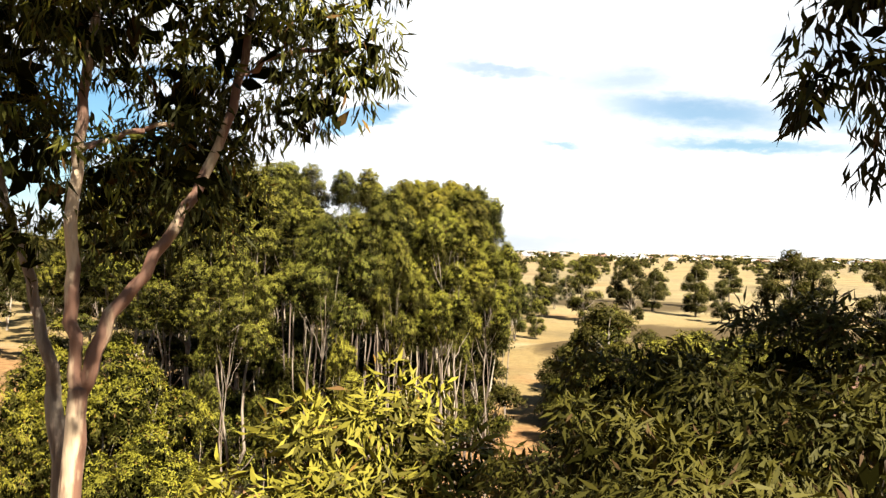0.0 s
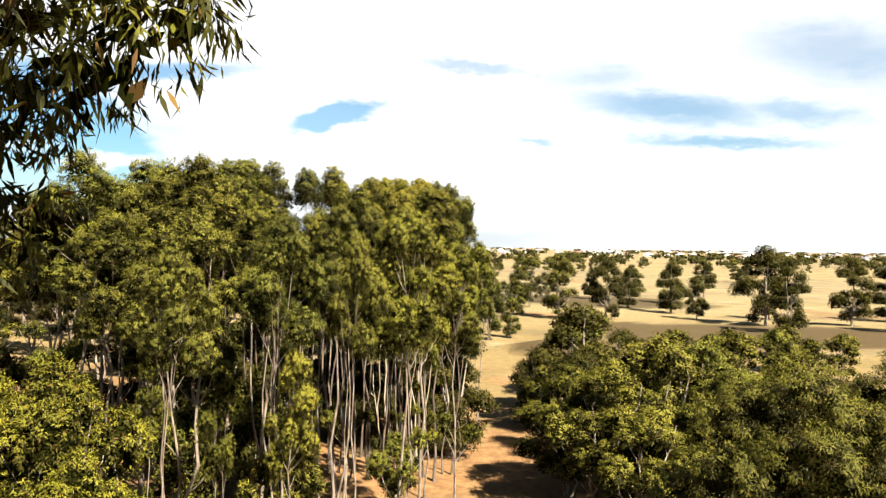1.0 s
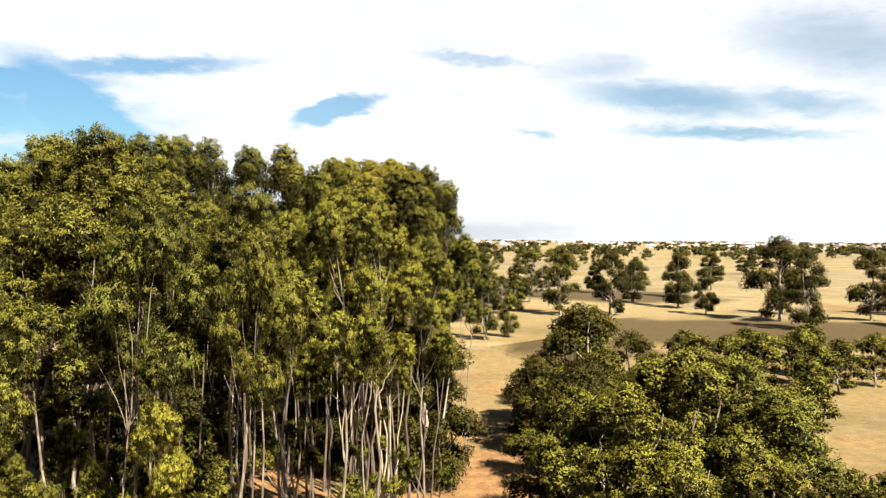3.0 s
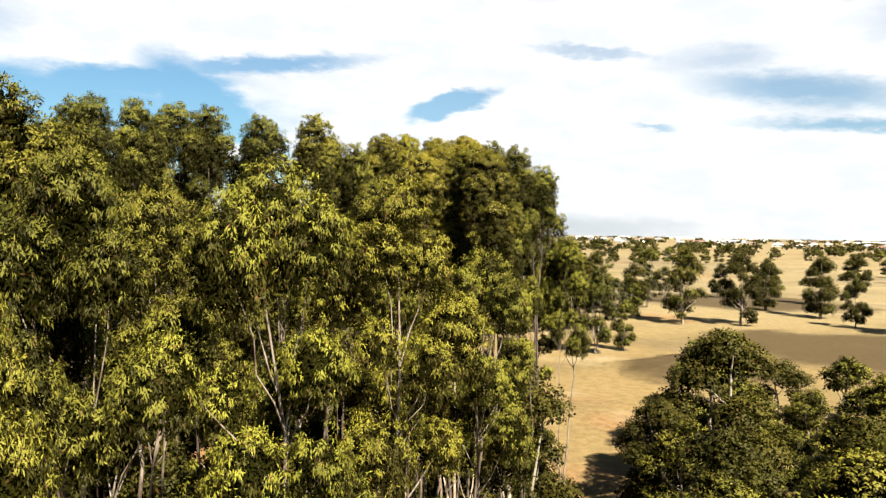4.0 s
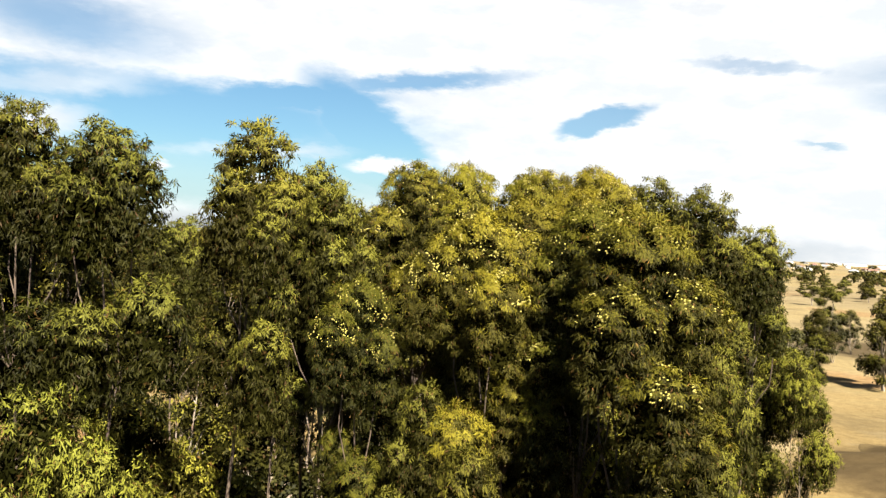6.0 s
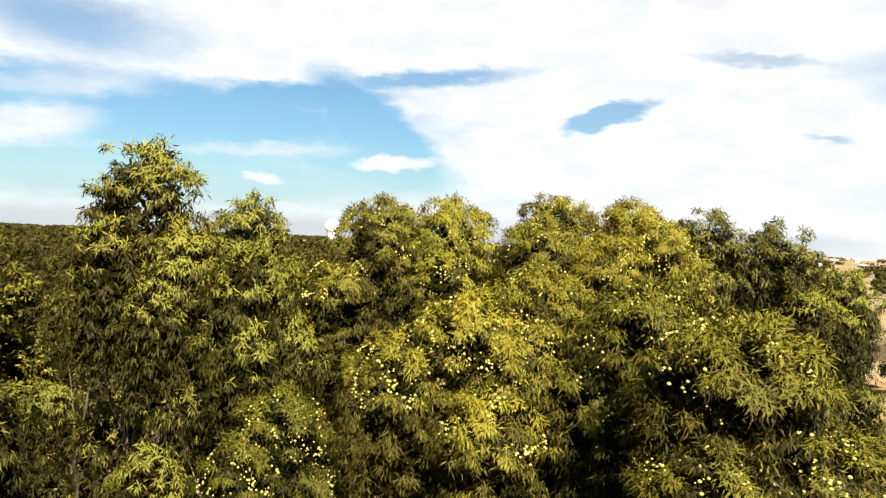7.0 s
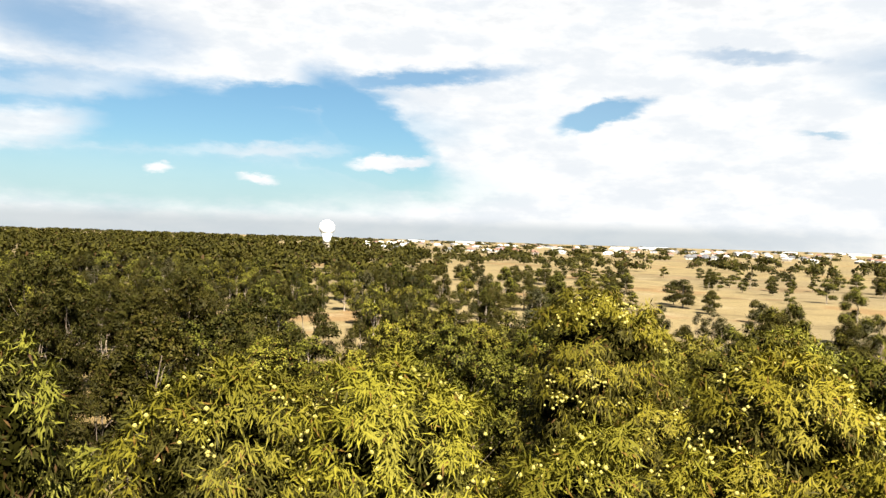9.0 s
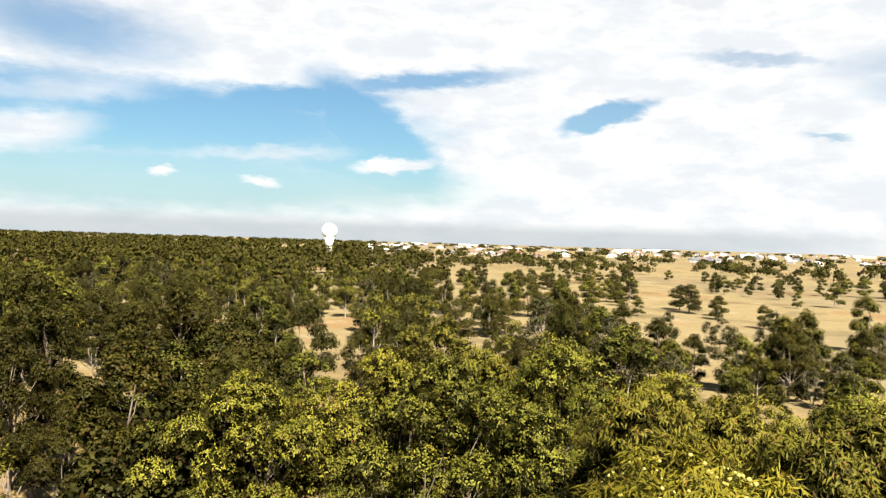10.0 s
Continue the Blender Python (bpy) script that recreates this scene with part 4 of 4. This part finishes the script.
def town():
    rng = np.random.default_rng(8)
    walls = [bm_mesh("house_wall", block(14, 9, 3.2), m) for m in (WALL_WHITE, WALL_CREAM)]
    roofs = [bm_mesh("house_roof", hip_roof(14, 9, 2.6), m) for m in (ROOF_GREY, ROOF_RED, ROOF_PALE)]
    pane = bm_mesh("house_window", block(1.8, 0.12, 1.3), GLASS_DARK)
    for k in range(270):
        a = radians(rng.uniform(-27, 31))
        d = rng.uniform(1050, 3000)
        x, y = d * math.sin(a), 47 + d * math.cos(a)
        ob = new("house")
        ob.matrix_basis = pose(x, y, lie(x, y), 0, 0, rng.uniform(-25, 25) + 90 * (k % 2))
        r = k % 3
        part("wall", walls[k % 2], ob)
        part("roof", roofs[r], ob, pose(0, 0, 3.2))
        part("window", pane, ob, pose(-3.5, -4.5, 1.0))
        part("window", pane, ob, pose(3.5, -4.5, 1.0))
        tagged(ob, f"{('white', 'cream')[k % 2]} single-storey house with {('grey', 'red tiled', 'pale')[r]} hipped roof", "house", "houses of the far estate")
    shed_w = bm_mesh("shed_wall", block(130, 40, 8), WALL_WHITE)
    shed_r = bm_mesh("shed_roof", gable_roof(132, 42, 3), ROOF_PALE)
    for k in range(16):
        a = radians(rng.uniform(-33, 28))
        d = rng.uniform(1500, 3600)
        x, y = d * math.sin(a), 47 + d * math.cos(a)
        ob = new("warehouse")
        ob.matrix_basis = pose(x, y, lie(x, y), 0, 0, math.degrees(-a) + rng.uniform(-20, 20)) @ Matrix.Diagonal((rng.uniform(0.2, 0.6), 0.8, 0.7, 1))
        part("wall", shed_w, ob)
        part("roof", shed_r, ob, pose(0, 0, 8.0))
        tagged(ob, "long low white warehouse with pale sheet roof", "warehouse", "warehouses on the plain")


town()


def lathe(profile, sides, mat, name):
    v, f = tube([(0, 0, z) for z, r in profile], [r for z, r in profile], sides)
    return raw_mesh(name, v, f, mat, True)


def radar_tower():
    ob = new("radar_tower")
    ob.matrix_basis = pose(-329.6, 644.7, lie(-329.6, 644.7))
    tagged(ob, "white radar ball on a pale tapering tower", "tower")
    part("shaft", lathe([(-0.5, 3.4), (6, 2.7), (11, 2.4), (11.05, 0.05)], 20, WALL_CREAM, "tower_shaft"), ob)
    part("collar", lathe([(11.0, 0.1), (11.02, 2.6), (14, 3.4), (18.2, 4.4), (18.6, 4.4), (18.65, 0.1)], 24, RADOME_WHITE, "tower_collar"), ob)
    ball = [(24.0 - 6.6 * math.cos(t), max(0.02, 6.6 * math.sin(t))) for t in np.linspace(0.0, math.pi, 17)]
    part("radome", lathe(ball, 32, RADOME_WHITE, "radome_ball"), ob, None, "round white fibreglass cover")


radar_tower()


# ---- bare mound with wheel ruts ----
def bare_patch(name, label, cx, cy, rx, ry, height, turn, rut_at=None):
    """A patch of bare soil that thins out at its ragged edge, with wheel ruts where it is driven over."""
    n, m = 26, 64
    v = []
    ct, st = math.cos(radians(turn)), math.sin(radians(turn))
    for i in range(n):
        for j in range(m):
            a, q = 2 * math.pi * j / m, i / (n - 1)
            edge = 1 + 0.13 * math.sin(3 * a + cx) + 0.09 * math.sin(7 * a + cy) + 0.05 * math.sin(13 * a)
            u, w = rx * q * edge * math.cos(a), ry * q * edge * math.sin(a)
            x, y = cx + u * ct - w * st, cy + u * st + w * ct
            rut = 0.0
            if rut_at:
                rut = -0.12 * sum(math.exp(-((math.hypot(x - rut_at[0], y - rut_at[1]) - r) / 0.35) ** 2) for r in (9.0, 10.8, 14.2, 16.0))
            v.append((x, y, lie(x, y) + 0.05 + height * max(0.0, 1 - q * q) ** 1.5 + rut * (1 - q) - 0.12 * (q > 0.97)))
    f = [(i * m + j, i * m + (j + 1) % m, (i + 1) * m + (j + 1) % m, (i + 1) * m + j) for i in range(n - 1) for j in range(m)]
    ob = new(name, raw_mesh(name, v, f, GROUND, True))
    tagged(ob, label, "mound", kind="structure")


bare_patch("soil_mound", "low grey-brown mound of bare soil with wheel ruts", 17.0, 107.0, 9.5, 12.0, 1.5, 0, (25, 96))



# ---- the trees round the start ----
def shaped_tree(name, label, stems, clumps, leaf, width, fill, leaf_mat, bark_mat, droop, seed):
    """A tree from the lines of its stems (points, first and last radius) and its clumps of leaves."""
    rng = np.random.default_rng(seed)
    ob = new(name)
    base = Vector(stems[0][0][0])
    ob.matrix_basis = Matrix.Translation(base)
    tagged(ob, label, "tree")
    for k, (pts, r0, r1) in enumerate(stems):
        p = np.array(pts, float) - np.array(base)
        t = np.linspace(0, len(p) - 1, 4 * (len(p) - 1) + 1)
        q = np.stack([np.interp(t, np.arange(len(p)), p[:, i]) for i in range(3)], 1)
        for _ in range(2):
            q[1:-1] = (q[:-2] + 2 * q[1:-1] + q[2:]) / 4
        q[1:-1] += rng.normal(0, 0.012, q[1:-1].shape)
        rad = np.linspace(r0, r1, len(q)) * (1 + rng.normal(0, 0.04, len(q)))
        part("trunk" if k == 0 else "limb", raw_mesh(name + "_stem", *tube(q, rad, 12 if k < 2 else 6), bark_mat, True), ob)
    c = [(x - base.x, y - base.y, z - base.z, r, h) for x, y, z, r, h in clumps]
    part("crown", leaf_mesh(name + "_crown", leaves(rng, c, fill, leaf, width, droop, 0.9, core=0.35, reach=0.6, loose=1.2), leaf_mat), ob)
    return ob


def start_trees():
    clumps = [(-1.12, 2.95, 14.53, 0.49, 0.40), (-0.76, 3.04, 14.49, 0.36, 0.32), (-1.14, 2.96, 13.78, 0.33, 0.40), (-0.77, 3.08, 13.58, 0.19, 0.43), (-0.34, 3.24, 14.26, 0.28, 0.33),
              (-0.26, 3.28, 13.74, 0.27, 0.43), (-0.00, 3.35, 14.53, 0.40, 0.33), (0.39, 3.45, 14.61, 0.36, 0.30), (0.47, 3.48, 14.27, 0.26, 0.24), (0.26, 3.40, 14.18, 0.22, 0.24),
              (0.68, 3.48, 14.53, 0.25, 0.28), (-1.30, 3.01, 13.27, 0.24, 0.24), (-0.55, 3.24, 14.73, 0.40, 0.32), (-0.12, 3.16, 14.97, 0.47, 0.40), (-0.98, 2.69, 15.28, 0.71, 0.55), (0.05, 2.69, 15.60, 0.71, 0.55),
              # clumps here at y under 2.6 are unseen, added overhead to shade the crown
              (-0.52, 3.32, 16.15, 0.79, 0.63), (-1.85, 3.01, 14.89, 0.63, 0.55), (-0.6, 0.5, 15.9, 0.8, 0.55), (0.3, 0.4, 15.8, 0.8, 0.55), (1.1, 0.6, 16.0, 0.8, 0.55), (-1.4, 0.6, 16.3, 0.8, 0.55), (0.0, 0.2, 17.0, 0.9, 0.6), (1.9, 0.5, 16.8, 0.8, 0.55), (0.9, -0.4, 17.9, 0.9, 0.6), (-1.0, -0.2, 17.6, 0.9, 0.6), (0.06, 1.43, 16.63, 0.87, 0.63), (0.94, 0.79, 17.42, 0.95, 0.63), (-0.72, 1.27, 17.10, 0.95, 0.63), (1.48, 1.74, 16.94, 0.79, 0.55), (0.32, 0.00, 18.05, 0.95, 0.63), (-1.26, 0.32, 18.21, 0.95, 0.63), (0.21, 2.53, 17.26, 0.95, 0.71), (-1.60, 1.90, 16.63, 0.87, 0.63), (-0.92, 3.87, 13.84, 0.32, 0.29), (-0.69, 4.00, 13.92, 0.30, 0.27), (-0.44, 4.12, 13.87, 0.30, 0.27), (-0.26, 4.19, 13.60, 0.22, 0.20), (-0.55, 4.07, 13.46, 0.26, 0.23), (-0.92, 3.88, 13.42, 0.30, 0.27), (-1.02, 3.82, 13.67, 0.30, 0.27), (-0.33, 4.17, 14.21, 0.30, 0.27), (-0.70, 4.00, 14.25, 0.35, 0.32), (0.51, 3.72, 15.20, 0.47, 0.40), (-1.62, 3.32, 14.02, 0.40, 0.47)]
    shaped_tree("forked_gum", "forked gum with peeling brown and cream bark", [
        ([(-0.90, 2.81, -0.20), (-0.86, 2.81, 6.00), (-0.82, 2.84, 11.92), (-0.78, 2.86, 12.51)], 0.085, 0.055),
        ([(-0.78, 2.86, 12.49), (-0.81, 2.85, 12.89), (-0.83, 2.84, 13.30), (-0.85, 2.92, 13.90), (-0.85, 3.01, 14.41), (-0.79, 3.12, 15.20)], 0.042, 0.026),
        ([(-0.79, 2.86, 12.44), (-0.67, 2.92, 12.83), (-0.48, 3.01, 13.17), (-0.29, 3.16, 13.54), (-0.16, 3.30, 13.93), (-0.05, 3.42, 14.48), (0.04, 3.48, 15.28)], 0.048, 0.025),
        ([(-0.84, 2.93, 13.86), (-0.69, 3.08, 13.95), (-0.54, 3.16, 14.04), (-0.37, 3.21, 14.07)], 0.025, 0.012),
        ([(-0.05, 3.42, 14.41), (0.19, 3.44, 14.57), (0.59, 3.48, 14.57)], 0.025, 0.008)], clumps, 0.100, 0.0175, 0.46, LEAF_YELLOW, BARK_RED, 0.88, 21)
    shaped_tree("gum_tree", "slender pale gum trunk behind the forked gum", [
        ([(-1.31, 3.56, -0.20), (-1.23, 3.51, 11.98), (-1.28, 3.50, 12.41)], 0.08, 0.05), ([(-1.28, 3.50, 12.40), (-1.36, 3.45, 12.85), (-1.48, 3.38, 13.28), (-1.62, 3.32, 14.26)], 0.045, 0.02)],
        [(-1.62, 3.40, 14.26, 0.47, 0.40), (-2.02, 3.48, 14.73, 0.55, 0.47), (-1.55, 3.80, 15.05, 0.55, 0.47)], 0.105, 0.022, 0.4, LEAF_GUM, BARK_PALE, 0.85, 22)
    shaped_tree("gum_tree", "gum with long dark drooping leaves", [
        ([(4.12, -0.47, -0.20), (3.96, -0.31, 9.00), (3.64, 0.00, 14.10)], 0.16, 0.05), ([(3.64, 0.00, 14.02), (3.00, 0.48, 14.41), (2.52, 0.71, 14.18)], 0.03, 0.008),
        ([(3.96, -0.31, 9.40), (2.52, 0.56, 12.44), (2.29, 0.73, 12.70), (2.37, 0.69, 12.86), (2.49, 0.73, 13.00), (2.60, 0.76, 13.07)], 0.02, 0.003)],
        [(2.52, 0.73, 13.98, 0.16, 0.17), (2.41, 0.77, 13.80, 0.07, 0.11), (2.62, 0.71, 13.74, 0.09, 0.20), (2.84, 0.56, 14.18, 0.32, 0.28), (3.32, 0.24, 14.49, 0.55, 0.40), (3.80, -0.08, 14.89, 0.71, 0.55), (4.28, -0.47, 14.26, 0.71, 0.55),
         (3.88, -0.63, 13.47, 0.63, 0.47), (4.18, 0.56, 14.41, 0.55, 0.40), (4.66, 0.16, 15.05, 0.63, 0.47), (4.12, -0.79, 15.84, 0.71, 0.55)], 0.070, 0.0140, 1.0, LEAF_DULL, BARK_RED, 0.9, 23)
    shaped_tree("gum_tree", "young gum with sunlit yellow-green leaf tips", [
        ([(1.08, 2.14, -0.20), (1.08, 2.06, 8.00), (1.07, 2.02, 12.36)], 0.10, 0.015), ([(1.08, 2.06, 9.50), (0.77, 1.90, 12.36)], 0.02, 0.008), ([(1.08, 2.06, 9.70), (1.32, 1.98, 12.28)], 0.02, 0.008)],
        [(1.07, 2.11, 12.52, 0.27, 0.25), (0.78, 1.94, 12.40, 0.25, 0.24), (1.32, 2.05, 12.32, 0.25, 0.24), (1.05, 1.82, 12.20, 0.32, 0.27), (0.57, 1.87, 12.12, 0.28, 0.27), (1.44, 1.98, 12.04, 0.32, 0.28), (1.08, 2.14, 11.73, 0.55, 0.47)],
        0.075, 0.0165, 0.75, LEAF_GOLD, BARK, 0.35, 24)
    # LEAF_DARK puts the neighbour's shade into this crown's colour
    shaped_tree("gum_tree", "bushy gum crown, shade of its neighbour put into dark leaves", [
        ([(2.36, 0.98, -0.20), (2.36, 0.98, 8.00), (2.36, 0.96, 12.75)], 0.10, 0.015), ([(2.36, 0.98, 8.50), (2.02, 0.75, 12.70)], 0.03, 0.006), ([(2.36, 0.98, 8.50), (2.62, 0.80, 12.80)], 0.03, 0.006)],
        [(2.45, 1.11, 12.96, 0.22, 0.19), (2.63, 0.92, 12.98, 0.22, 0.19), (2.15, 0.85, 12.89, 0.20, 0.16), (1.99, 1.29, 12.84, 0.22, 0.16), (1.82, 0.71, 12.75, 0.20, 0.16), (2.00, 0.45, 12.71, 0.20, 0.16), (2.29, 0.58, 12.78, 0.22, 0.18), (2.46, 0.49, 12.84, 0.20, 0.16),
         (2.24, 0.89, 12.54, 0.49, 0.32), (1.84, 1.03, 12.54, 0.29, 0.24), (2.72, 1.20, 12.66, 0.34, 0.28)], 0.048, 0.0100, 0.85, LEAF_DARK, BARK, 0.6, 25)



start_trees()
